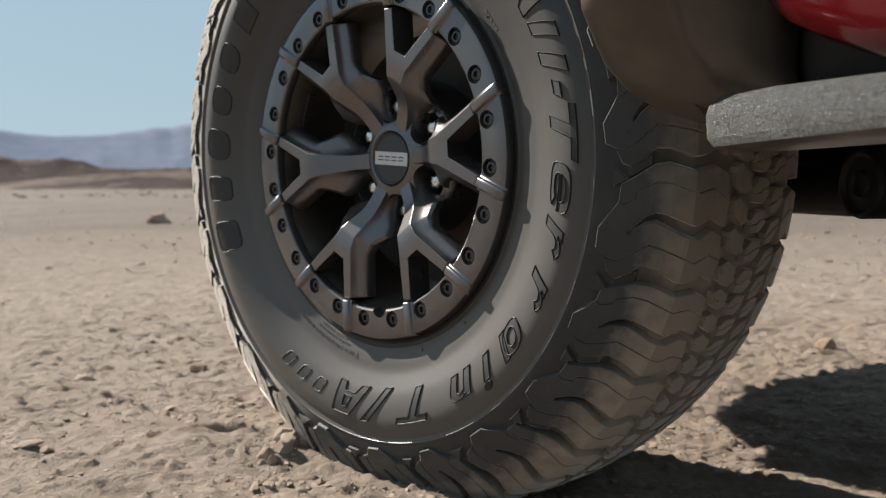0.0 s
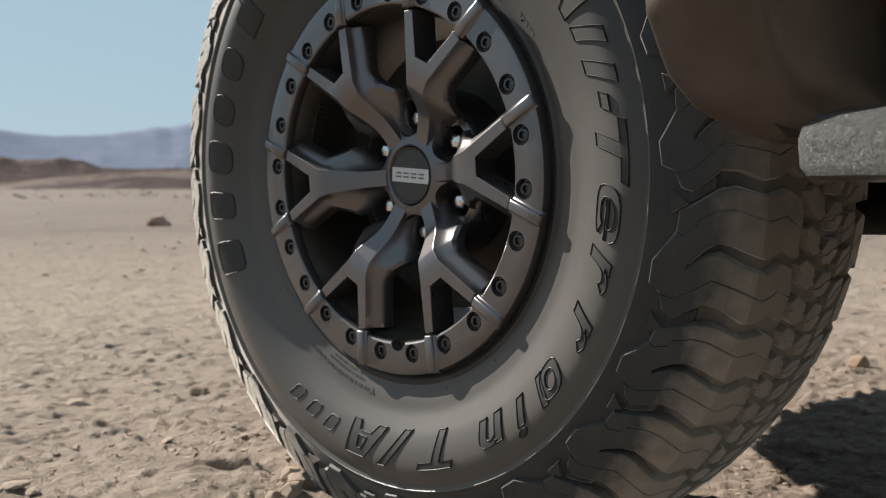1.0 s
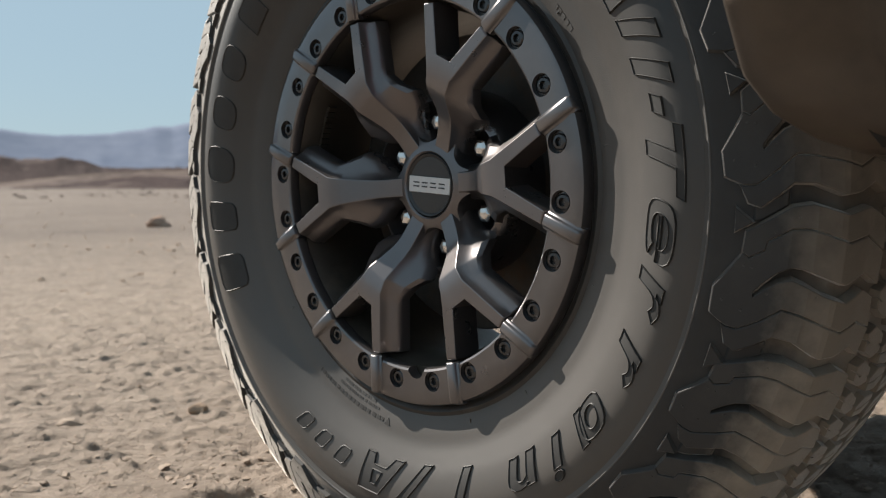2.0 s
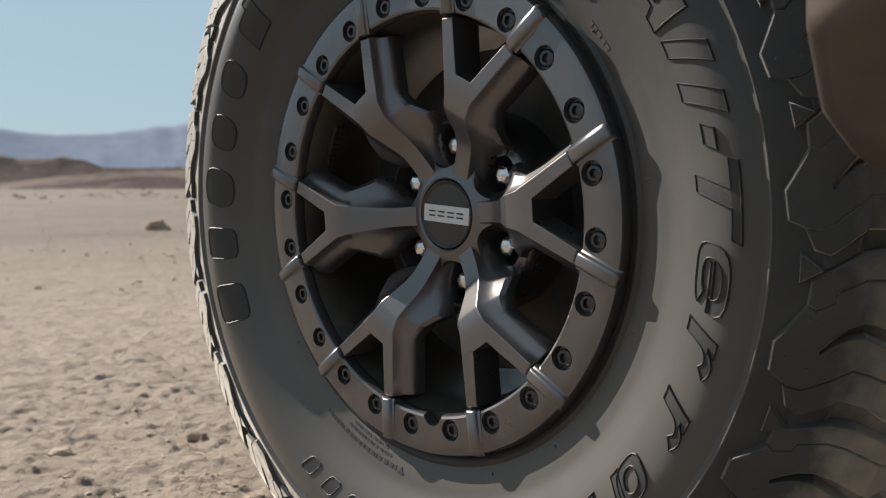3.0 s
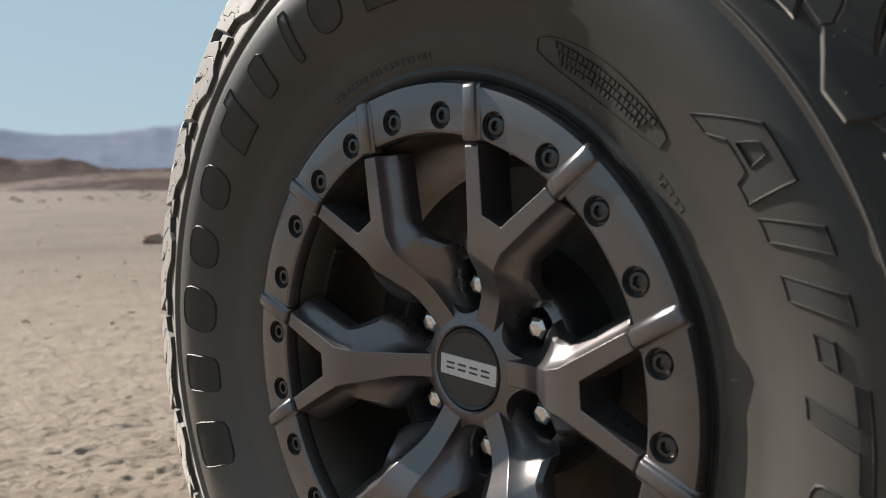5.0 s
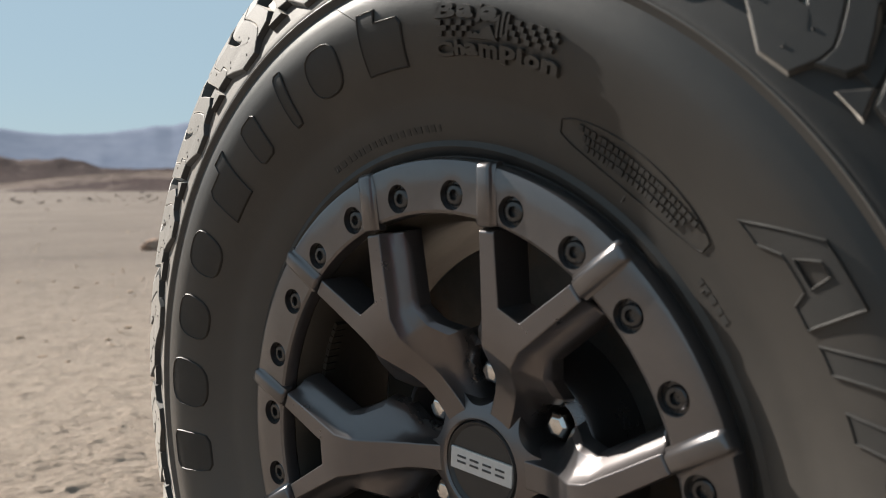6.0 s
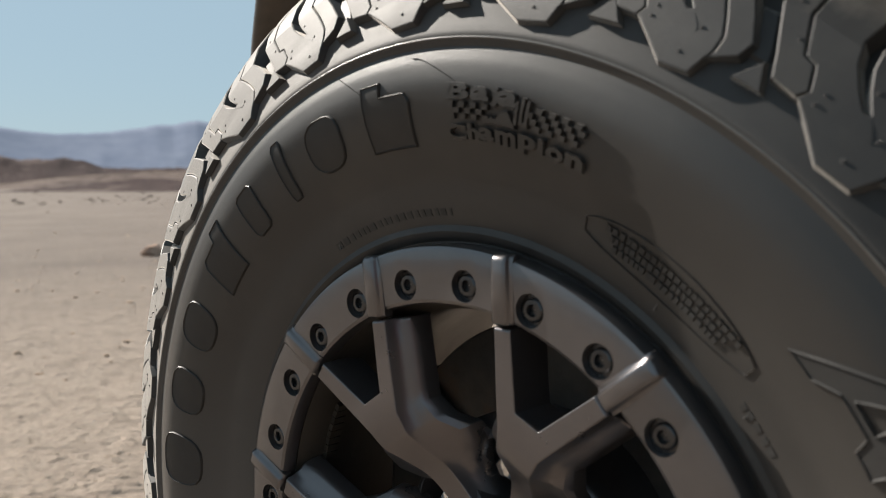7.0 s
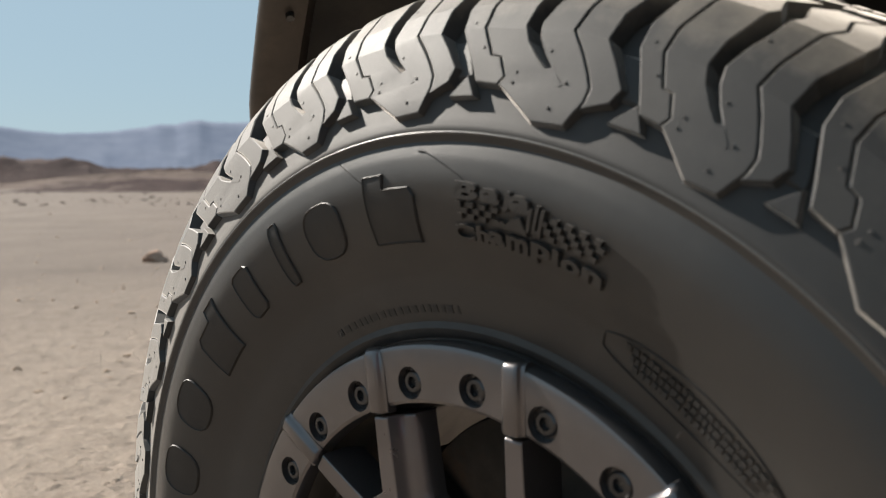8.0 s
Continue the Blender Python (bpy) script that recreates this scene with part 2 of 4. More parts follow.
def fbm(x, y, scale, seed, octaves=4, gain=0.5):
    """Smooth value noise over arrays, about -1 to 1."""
    rng = np.random.RandomState(seed)
    table = rng.rand(256, 256) * 2 - 1
    out, amp, tot = np.zeros_like(x), 1.0, 0.0
    for o in range(octaves):
        u, v = x / scale * 2 ** o + 17.3 * o, y / scale * 2 ** o + 9.1 * o
        i, j = np.floor(u).astype(int), np.floor(v).astype(int)
        f, g = u - i, v - j
        f, g = f * f * (3 - 2 * f), g * g * (3 - 2 * g)
        a, b = table[i % 256, j % 256], table[(i + 1) % 256, j % 256]
        c, d = table[i % 256, (j + 1) % 256], table[(i + 1) % 256, (j + 1) % 256]
        out += amp * (a + (b - a) * f + (c - a) * g + (a - b - c + d) * f * g)
        tot += amp
        amp *= gain
    return out / tot


# ---- ground, one sheet from the wheel to the horizon ----
HUB_Z = 0.424
GX, GY = 0.05, -1.7


def ground_height(x, y, detail=1.0):
    far = np.hypot(x, y)
    near = np.clip(1.6 - far / 9, 0.0, 1.0) * detail
    h = 0.035 * fbm(x, y, 1.7, 3, 3) * np.clip(far / 1.5, 0.15, 1) + 0.25 * fbm(x, y, 22, 5, 3) * np.clip((far - 6) / 25, 0, 1) + 0.55 * np.maximum(fbm(x, y, 11, 19, 4, 0.6) - 0.05, 0) * np.clip((far - 22) / 40, 0, 1)
    crust = fbm(x, y, 0.11, 7, 4, 0.6)
    h += near * (0.008 * np.maximum(crust, -0.25) + 0.010 * np.maximum(fbm(x, y, 0.038, 11, 3, 0.6) - 0.12, 0) + 0.012 * np.maximum(fbm(x, y, 0.020, 15, 2, 0.6) - 0.18, 0))
    h += near * 0.0020 * (np.abs(fbm(x, y, 0.026, 17, 2, 0.6)) * 2 - 0.6)
    h -= near * 0.008 * np.clip(fbm(x * 0.7, y, 0.16, 21, 3) - 0.30, 0, 1) * 2.0
    h -= near * 0.009 * np.clip(fbm(x * 0.75, y * 1.25, 0.040, 41, 3, 0.65) - 0.06, 0, 0.4)
    h += (1 - near) * 0.05 * np.maximum(fbm(x, y, 0.9, 27, 3, 0.6) - 0.15, 0)
    h -= 0.022 * np.clip((x - 0.08) / 0.26, 0, 1) ** 2 * (3 - 2 * np.clip((x - 0.08) / 0.26, 0, 1)) * np.clip(2.2 - far, 0, 1)     # the dirt lies a little lower inside the track
    d = np.hypot((x - 0.04) * 0.8, y - 0.06)
    h += 0.011 * np.exp(-((d - 0.24) / 0.09) ** 2)
    h -= 0.030 * np.exp(-(((x + 0.232) / 0.036) ** 2 + ((y - 0.216) / 0.026) ** 2) ** 2)
    return h + 0.004


def build_ground():
    front = np.radians(np.arange(-33, 33.01, 0.16))
    rest = np.radians(np.arange(34, 326.5, 1.5))
    ang = np.concatenate([front, rest])
    r = [0.02]
    while r[-1] < 4600:
        d = r[-1]
        r.append(d + (0.05 if d < 0.8 else 0.0052 if d < 3.2 else 0.0052 + (d - 3.2) * 0.0075 if d < 14 else d * 0.035))
    r = np.array(r)
    rr, aa = np.meshgrid(r, ang, indexing="ij")
    x, y = GX + rr * np.sin(aa), GY + rr * np.cos(aa)
    z = ground_height(x, y, np.where(np.abs((aa + math.pi) % (2 * math.pi) - math.pi) < radians(33.1), 1.0, 0.0))
    n, k = rr.shape
    verts = np.stack([x, y, z], -1).reshape(-1, 3)
    i, j = np.meshgrid(np.arange(n - 1), np.arange(k), indexing="ij")
    j2 = (j + 1) % k
    quads = np.stack([i * k + j, (i + 1) * k + j, (i + 1) * k + j2, i * k + j2], -1).reshape(-1, 4)
    centre = len(verts)
    verts = np.concatenate([verts, [[GX, GY, float(z[0].mean())]]])
    fan = [(centre, int((q + 1) % k), int(q)) for q in range(k)]
    me = bpy.data.meshes.new("ground")
    me.from_pydata(verts.tolist(), [], quads.tolist() + fan)
    me.materials.append(GROUND)
    me.polygons.foreach_set("use_smooth", [True] * len(me.polygons))
    me.update()
    if me.polygons[0].normal.z < 0:
        me.flip_normals()
    return tagged(new("ground", me), "dry pale brown desert dirt with a rough crust", "ground", kind="structure")


build_ground()


def ridge_strip(name, dist, heights, mat, label, base=-4.0, rough=0.1, seed=1, depth=0.35, span=(-75, 75), steps=900, category="backdrop"):
    """A chain of hills: a relief mesh along an arc; heights maps the degrees off +y to metres."""
    rng = np.random.RandomState(seed)
    a = np.linspace(span[0], span[1], steps)
    hx = np.interp(a, [p[0] for p in heights], [p[1] for p in heights])
    rows = []
    layers = 12
    for k in range(layers + 1):
        f = k / layers
        d = dist * (1 - depth * (1 - f))
        nz = fbm(a * 0.9 + 40, np.full_like(a, f * 6.0), 1.4, seed, 6, 0.62)
        z = hx * (f ** 1.15) * (1 + rough * nz * (1.3 - 0.9 * f)) + (base if k == 0 else 0)
        dd = d * (1 + 0.02 * nz * (1 - f))
        rows.append([(dd_ * math.sin(radians(t)), dd_ * math.cos(radians(t)), float(zz)) for t, zz, dd_ in zip(a, z, dd)])
    rows.append([(dist * 1.2 * math.sin(radians(t)), dist * 1.2 * math.cos(radians(t)), base) for t in a])
    ob = part(name, loft(rows), mat, None, label, 180)
    return tagged(ob, category=category, kind="structure")


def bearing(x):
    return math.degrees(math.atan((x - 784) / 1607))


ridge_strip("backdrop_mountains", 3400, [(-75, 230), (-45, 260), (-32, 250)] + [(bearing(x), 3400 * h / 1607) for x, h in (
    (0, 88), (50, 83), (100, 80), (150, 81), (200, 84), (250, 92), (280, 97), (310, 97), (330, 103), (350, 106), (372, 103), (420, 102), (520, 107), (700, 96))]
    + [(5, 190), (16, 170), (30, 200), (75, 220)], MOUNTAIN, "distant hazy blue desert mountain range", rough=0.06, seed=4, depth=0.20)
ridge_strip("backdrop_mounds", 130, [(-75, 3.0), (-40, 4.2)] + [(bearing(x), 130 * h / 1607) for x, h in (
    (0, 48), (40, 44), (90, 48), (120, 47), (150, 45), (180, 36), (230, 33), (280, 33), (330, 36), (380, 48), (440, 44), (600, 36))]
    + [(4, 2.8), (14, 2.4), (30, 1.2), (75, 2.5)], MOUND, "low brown dirt mounds across the flat, shade put into their colour", base=-1.0, rough=0.6, seed=9, depth=0.10, category="hills")
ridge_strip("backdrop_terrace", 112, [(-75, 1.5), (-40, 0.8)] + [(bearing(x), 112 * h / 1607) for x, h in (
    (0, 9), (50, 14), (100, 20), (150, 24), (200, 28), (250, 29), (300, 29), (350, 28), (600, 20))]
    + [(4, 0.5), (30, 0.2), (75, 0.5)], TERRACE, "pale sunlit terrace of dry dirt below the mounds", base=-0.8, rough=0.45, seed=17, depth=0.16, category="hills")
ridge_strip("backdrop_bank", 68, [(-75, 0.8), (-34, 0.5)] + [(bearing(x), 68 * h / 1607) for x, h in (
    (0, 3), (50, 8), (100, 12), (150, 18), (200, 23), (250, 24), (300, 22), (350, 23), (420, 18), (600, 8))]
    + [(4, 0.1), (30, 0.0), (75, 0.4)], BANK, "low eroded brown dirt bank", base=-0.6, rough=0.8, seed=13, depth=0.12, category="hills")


# ---- the wheel; its own axes: x and z in the face, y into the truck ----
truck = tagged(new("off_road_truck"), "red off-road truck with a dusty all-terrain tyre steered out", "truck")
truck.empty_display_size = 0.2
# rim barrel and flange; it carries the tyre, spokes and ring
wheel = part("wheel", lathe([(0.196, 0.0135), (0.230, 0.0135), (0.236, 0.018), (0.236, 0.030), (0.226, 0.045), (0.222, 0.10),
                         (0.222, 0.22), (0.235, 0.235), (0.245, 0.245), (0.238, 0.25), (0.212, 0.235), (0.206, 0.215), (0.196, 0.12), (0.188, 0.06), (0.189, 0.03)], 160, True),
             DARK_METAL, truck, "off-road wheel with dark grey bolted alloy rim and dusty tyre", 30)
wheel.matrix_basis = Matrix(((0.72025, 0.69306, 0.03008, 0), (-0.69039, 0.72037, -0.06657, 0), (-0.0678, 0.02718, 0.99733, HUB_Z), (0, 0, 0, 1)))
bpy.context.view_layer.update()
part("rim_lip", lathe([(0.228, 0.0130), (0.2372, 0.0125), (0.2400, 0.0098), (0.2440, 0.0082), (0.2485, 0.0095), (0.2500, 0.0140), (0.2480, 0.022), (0.2365, 0.029)], 160), LIP_BLACK, wheel, "dark rim lip against the tyre bead", 30)
MID = 0.141            # the tyre's middle plane
R_OUT = 0.470
SIDE = curve_through([(0.224, 0.030), (0.229, 0.0165), (0.240, 0.0130), (0.252, 0.0078), (0.265, 0.0035), (0.278, -0.0002), (0.292, -0.0070),
                      (0.306, -0.0140), (0.322, -0.0196), (0.337, -0.0222), (0.349, -0.0210), (0.3560, -0.0190), (0.3605, -0.0174)], 4)
EDGE = [(0.3620, -0.0179), (0.3653, -0.0191), (0.3670, -0.0160)]


def side_y(r):
    return float(np.interp(r, SIDE[:, 0], SIDE[:, 1]))


half = [tuple(p) for p in SIDE] + EDGE
casing = lathe(half, 240)
lathe([(r, 2 * MID - y) for r, y in half[::-1]], 240, False, casing)
part("bead_line", lathe([(0.3647, -0.0186), (0.3651, -0.0194), (0.3657, -0.0198), (0.3664, -0.0196), (0.3669, -0.0184)], 240), RIB_GLINT, wheel, "fine raised line round the sidewall", 70)
tyre = part("tyre", casing, RUBBER, wheel, "black rubber tyre casing with raised lettering", 30)

# tread: each block is a polygon in (u along the tread, s from the outer shoulder edge inward), raised off the casing
LUG = np.array([(0.3705, -0.0208), (0.378, -0.0196), (0.386, -0.0175), (0.405, -0.0105), (0.425, -0.0030), (0.440, 0.0070), (0.4530, 0.0195), (0.4560, 0.0235), (0.4620, 0.045), (0.4675, 0.085), (R_OUT, MID)])
LUG = np.concatenate([LUG, np.stack([LUG[-2::-1, 0], 2 * MID - LUG[-2::-1, 1]], -1)])
LUG_S = np.concatenate([[0], np.cumsum(np.hypot(*np.diff(LUG, axis=0).T))])
S_END = LUG_S[-1]
LUG_T = np.gradient(LUG, LUG_S, axis=0)
PITCHES = 24


def groove(s):
    """Depth of the grooves: shallow on the shoulder, deepest past its edge, packed with dirt in the middle."""
    return float(np.interp(min(s, S_END - s), [0, 0.010, 0.030, 0.042, 0.055, 0.070, 0.085, 0.105, 0.13], [0.0034, 0.0046, 0.0060, 0.0074, 0.0105, 0.0120, 0.0118, 0.0090, 0.0078]))


def lug_point(u, s, h):
    """h: 1 on top of the block, 0 at its foot."""
    s = min(max(s, 0.0), S_END)
    r, y = np.interp(s, LUG_S, LUG[:, 0]), np.interp(s, LUG_S, LUG[:, 1])
    tr, ty = np.interp(s, LUG_S, LUG_T[:, 0]), np.interp(s, LUG_S, LUG_T[:, 1])
    nr, ny = ty, -tr
    k = math.hypot(nr, ny)
    depth = groove(s)
    r, y = r + nr / k * depth * (h - 1), y + ny / k * depth * (h - 1)
    a = -u / R_OUT
    return Vector((r * math.cos(a), y, r * math.sin(a)))


base = [(0.3655, -0.0186), (0.3664, -0.0192), (0.3700, -0.0182), (0.3745, -0.0164)]
for s in np.linspace(0.009, S_END - 0.009, 61):
    p = lug_point(0, s, -0.06)
    base.append((p.x, p.y))
base += [(r, 2 * MID - y) for r, y in base[3::-1]]
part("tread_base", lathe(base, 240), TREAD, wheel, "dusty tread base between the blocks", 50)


def tread_mesh(name, polygons, flip=False, chamfer=0.0009, nubs=(), tall=1.0, draft=0.0):
    bm = bmesh.new()
    for poly in polygons:
        b = bmesh.new()
        b.faces.new([b.verts.new((u, S_END - s if flip else s, 0)) for u, s in poly])
        lo, hi = min(v.co.y for v in b.verts), max(v.co.y for v in b.verts)
        for s in LUG_S[1:-1]:
            if lo + 0.002 < s < hi - 0.002:
                bmesh.ops.bisect_plane(b, geom=b.verts[:] + b.edges[:] + b.faces[:], plane_co=(0, s, 0), plane_no=(0, 1, 0))
        top = b.faces[:]
        ext = bmesh.ops.extrude_face_region(b, geom=top)
        for v in [g for g in ext["geom"] if isinstance(g, bmesh.types.BMVert)]:
            v.co.z = tall - 0.07
        faces = [g for g in ext["geom"] if isinstance(g, bmesh.types.BMFace)]
        bmesh.ops.inset_region(b, faces=faces, thickness=chamfer, use_even_offset=False)
        for f in faces:
            for v in f.verts:
                v.co.z = tall
        bmesh.ops.delete(b, geom=[f for f in b.faces if all(v.co.z < 0.01 for v in f.verts)], context="FACES_ONLY")
        bmesh.ops.recalc_face_normals(b, faces=b.faces)
        moves = {}
        for e in b.edges:     # sloping walls: the foot stands out a little
            if len(e.link_faces) == 1:
                n = e.link_faces[0].normal
                side = Vector((n.x, n.y, 0))
                if side.length > 0.3:
                    for v in e.verts:
                        moves[v] = moves.get(v, Vector()) + side.normalized()
        for v, d in moves.items():
            if d.length > 0.2:
                v.co += d.normalized() * draft
        for v in b.verts:
            v.co = lug_point(v.co.x, v.co.y, v.co.z)
        bmesh.ops.triangulate(b, faces=[f for f in b.faces if len(f.verts) > 4])
        tmp = bpy.data.meshes.new("tmp")
        b.to_mesh(tmp)
        b.free()
        bm.from_mesh(tmp)
        bpy.data.meshes.remove(tmp)
    for u, q in nubs:     # small moulding pips
        at = lug_point(u, S_END - q if flip else q, 1.0)
        ax = (lug_point(u, S_END - q if flip else q, 1.3) - at).normalized()
        rod(bm, at - ax * 0.0005, at + ax * 0.0004, 0.0012, 0.0009, 7)
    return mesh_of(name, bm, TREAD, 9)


def strips(left, right, sipes=(), gap=0.0007):
    """Polygons between a left and a right edge (both from foot to top), cut by sipes."""
    lines = [left, *sipes, right]
    out = []
    for k in range(len(lines) - 1):
        a = [(u + (gap if k else 0), s) for u, s in lines[k]]
        b = [(u - (gap if k < len(lines) - 2 else 0), s) for u, s in lines[k + 1]]
        out.append(a + b[::-1])
    return out


LONG = 16.5            # degrees of the longest pitch, in which the edges are given


def edge(*points):
    return [(radians(d) * R_OUT, q) for d, q in points]


A_LEFT = edge((3.1, 0.0250), (2.3, 0.034), (0.2, 0.057), (-0.1, 0.072), (0.9, 0.100), (0.2, 0.126), (1.4, 0.149))
A_SIPE = edge((5.5, 0.0239), (6.0, 0.0290), (5.0, 0.0400), (4.0, 0.0412), (2.5, 0.0582), (2.4, 0.0720), (3.6, 0.104), (3.0, 0.124), (4.6, 0.151))
SLIT_LEFT = edge((11.48, 0.0279), (10.5, 0.0322), (8.55, 0.0420), (7.25, 0.0505), (6.5, 0.0600), (6.6, 0.0725), (7.2, 0.0880), (7.8, 0.106), (6.6, 0.126), (7.9, 0.150))
SLIT_RIGHT = edge((11.65, 0.0283), (10.75, 0.0335), (9.15, 0.0440), (8.2, 0.0525), (7.75, 0.0620), (8.2, 0.0725), (9.0, 0.0880), (9.6, 0.110), (8.3, 0.128), (9.2, 0.146))
B_SIPE = edge((14.1, 0.0185), (14.3, 0.0225), (14.3, 0.0301), (13.6, 0.0375), (12.5, 0.0473), (11.0, 0.0592), (11.2, 0.0720), (12.6, 0.112), (11.6, 0.130), (12.4, 0.152))
B_RIGHT = edge((16.4, 0.0252), (16.9, 0.0340), (15.5, 0.0463), (14.1, 0.0575), (14.2, 0.0732), (15.4, 0.0960), (15.2, 0.112), (14.2, 0.130), (15.3, 0.147))
FOOT = edge((5.95, 0.0228), (9.98, 0.0060), (13.2, 0.0075))
STUD = edge((17.0, 0.0160), (20.0, 0.0165), (18.7, 0.0292))
BAR = edge((16.9, 0.0300), (18.6, 0.0300), (18.3, 0.0360), (16.6, 0.0540), (15.0, 0.0540), (16.0, 0.0430))


def shift(line, by):
    return [(u + by, s) for u, s in line]


GAP = 0.0007           # half a sipe
BLOCK_A = [A_LEFT + shift(A_SIPE, -GAP)[::-1]]
BLOCK_B = [FOOT + shift(B_SIPE, -GAP) + SLIT_RIGHT[::-1] + SLIT_LEFT + shift(A_SIPE, GAP)[::-1]]
BLOCK_C = [shift(B_SIPE, GAP) + B_RIGHT[::-1]]


def split_block(u, s, w, d, lean=0.35):
    """A six-sided block cut by a zigzag sipe."""
    left = [(u - w * 0.35 - d * lean, s - d), (u - w - d * 0.4 * lean, s - d * 0.4), (u - w * 0.7 + d * 0.8 * lean, s + d * 0.8)]
    right = [(u + w * 0.75 - d * 0.85 * lean, s - d * 0.85), (u + w + d * 0.25 * lean, s + d * 0.25), (u + w * 0.4 + d * lean, s + d)]
    sipe = [(u + 0.1 * w - d * lean, s - d * 0.93), (u + 0.16 * w, s - 0.2 * d), (u - 0.14 * w, s + 0.1 * d), (u + d * 0.9 * lean, s + d * 0.9)]
    return strips(left, right, (sipe,), 0.0006)


MIDDLE = S_END / 2
ROW = (MIDDLE - 0.155) / 1.5
KINDS = [("shoulder_block", BLOCK_A, False, 0.0), ("shoulder_block", BLOCK_B, False, 0.0), ("shoulder_block", BLOCK_C, False, 0.0), ("wear_stud", [STUD], False, 0.0), ("tie_bar", [BAR], False, 0.0),
         ("shoulder_block", BLOCK_A, True, 0.030), ("shoulder_block", BLOCK_B, True, 0.030), ("shoulder_block", BLOCK_C, True, 0.030)]
rt = random.Random(3)
for row, lean in enumerate((0.35, -0.15, -0.35)):     # three staggered rows of small blocks between the shoulders
    for k in range(4):
        KINDS.append(("tread_block", split_block((0.016 + 0.0338 * k + 0.0125 * row) + rt.uniform(-0.0015, 0.0015), 0.155 + ROW * (row + 0.5), rt.uniform(0.0128, 0.0152), ROW * rt.uniform(0.40, 0.46), lean + rt.uniform(-0.12, 0.12)), False, 0.0))
NUBS = {"shoulder_block": edge((1.2, 0.062), (2.9, 0.046)), "shoulder_blockb": edge((9.6, 0.046), (11.3, 0.015), (12.0, 0.030), (9.2, 0.082), (7.0, 0.032), (6.9, 0.026))}
LENGTHS = (15.2, 16.3, 13.5)     # degrees of the three pitch lengths in turn
FIRST_PITCH = 107.3              # where the first block starts
for kind, polygons, flip, slide in KINDS:
    for j, size in enumerate(LENGTHS):
        nubs = [((u + slide) * size / LONG, q) for u, q in NUBS.get(kind + ("b" if polygons is BLOCK_B else "c" if polygons is BLOCK_C else ""), ())]
        me = tread_mesh(kind, [[((u + slide) * size / LONG, q) for u, q in p] for p in polygons], flip, 0.0009, nubs, 0.28 if kind == "tie_bar" else 1.0, 0.0010 if kind == "tread_block" else 0.0020)
        for k in range(PITCHES // 3):
            piece(kind, me, wheel, turn(FIRST_PITCH - sum(LENGTHS[:j]) - 45 * k))


# raised writing on the sidewall
def flat_glyph(char, bold=0.030):
    cu = bpy.data.curves.new("glyph", "FONT")
    cu.body, cu.resolution_u, cu.offset = char, 4, bold
    ob = new("glyph", cu)
    me = bpy.data.meshes.new_from_object(ob.evaluated_get(bpy.context.evaluated_depsgraph_get()))
    bm = bmesh.new()
    bm.from_mesh(me)
    bpy.data.objects.remove(ob)
    bpy.data.curves.remove(cu)
    bpy.data.meshes.remove(me)
    xs, ys = [v.co.x for v in bm.verts], [v.co.y for v in bm.verts]
    for v in bm.verts:
        v.co.x, v.co.y, v.co.z = (v.co.x - min(xs)) / (max(xs) - min(xs)) - 0.5, (v.co.y - min(ys)) / (max(ys) - min(ys)), 0
    return bm


def broad_a():
    """A slanted capital A with a wide flat top."""
    bm = bmesh.new()
    p = [bm.verts.new((x, y, 0)) for x, y in ((-0.5, 0), (0.0, 0.98), (0.5, 1), (0.48, 0.02), (0.27, 0.02), (0.22, 0.27), (-0.08, 0.27), (-0.25, 0), (0.0, 0.42), (0.11, 0.74), (0.21, 0.74), (0.22, 0.42))]
    for f in ((0, 1, 9, 8), (0, 8, 6, 7), (8, 11, 5, 6), (11, 3, 4, 5), (11, 10, 2, 3), (1, 2, 10, 9)):
        bm.faces.new([p[i] for i in f])
    return bm


def round_a():
    """A single-storey lower-case a: a ring and a stem."""
    bm = bmesh.new()
    n = 20
    rings = []
    for rx, ry, p in ((0.44, 0.50, 3.0), (0.20, 0.26, 2.4)):
        row = []
        for k in range(n):
            c, q = math.cos(2 * math.pi * k / n), math.sin(2 * math.pi * k / n)
            f = (abs(c) ** p + abs(q) ** p) ** (-1 / p)
            row.append(bm.verts.new((-0.06 + rx * c * f, 0.5 + ry * q * f, 0)))
        rings.append(row)
    for k in range(n):
        j = (k + 1) % n
        bm.faces.new((rings[0][k], rings[0][j], rings[1][j], rings[1][k]))
    bm.faces.new([bm.verts.new((x, y, 0)) for x, y in ((0.24, 0), (0.5, 0), (0.5, 1), (0.24, 1))])
    return bm


def broad_e():
    """A wide lower-case e: a ring open at the lower right, with a bar."""
    bm = bmesh.new()
    n = 22
    rows = []
    for k in range(n + 1):
        t = radians(322 * k / n)
        c, q = math.cos(t), math.sin(t)
        row = []
        for rx, ry, p in ((0.50, 0.50, 3.2), (0.27, 0.27, 2.6)):
            f = (abs(c) ** p + abs(q) ** p) ** (-1 / p)
            row.append(bm.verts.new((rx * c * f, 0.5 + ry * q * f, 0)))
        rows.append(row)
    for a, b in zip(rows, rows[1:]):
        bm.faces.new((a[0], b[0], b[1], a[1]))
    bm.faces.new([bm.verts.new(p) for p in ((-0.262, 0.43, 0), (0.50, 0.43, 0), (0.50, 0.499, 0), (0.27, 0.499, 0), (0.262, 0.56, 0), (-0.262, 0.56, 0))])
    return bm


def flat_shape(points):
    bm = bmesh.new()
    bm.faces.new([bm.verts.new((x, y, 0)) for x, y in points])
    return bm


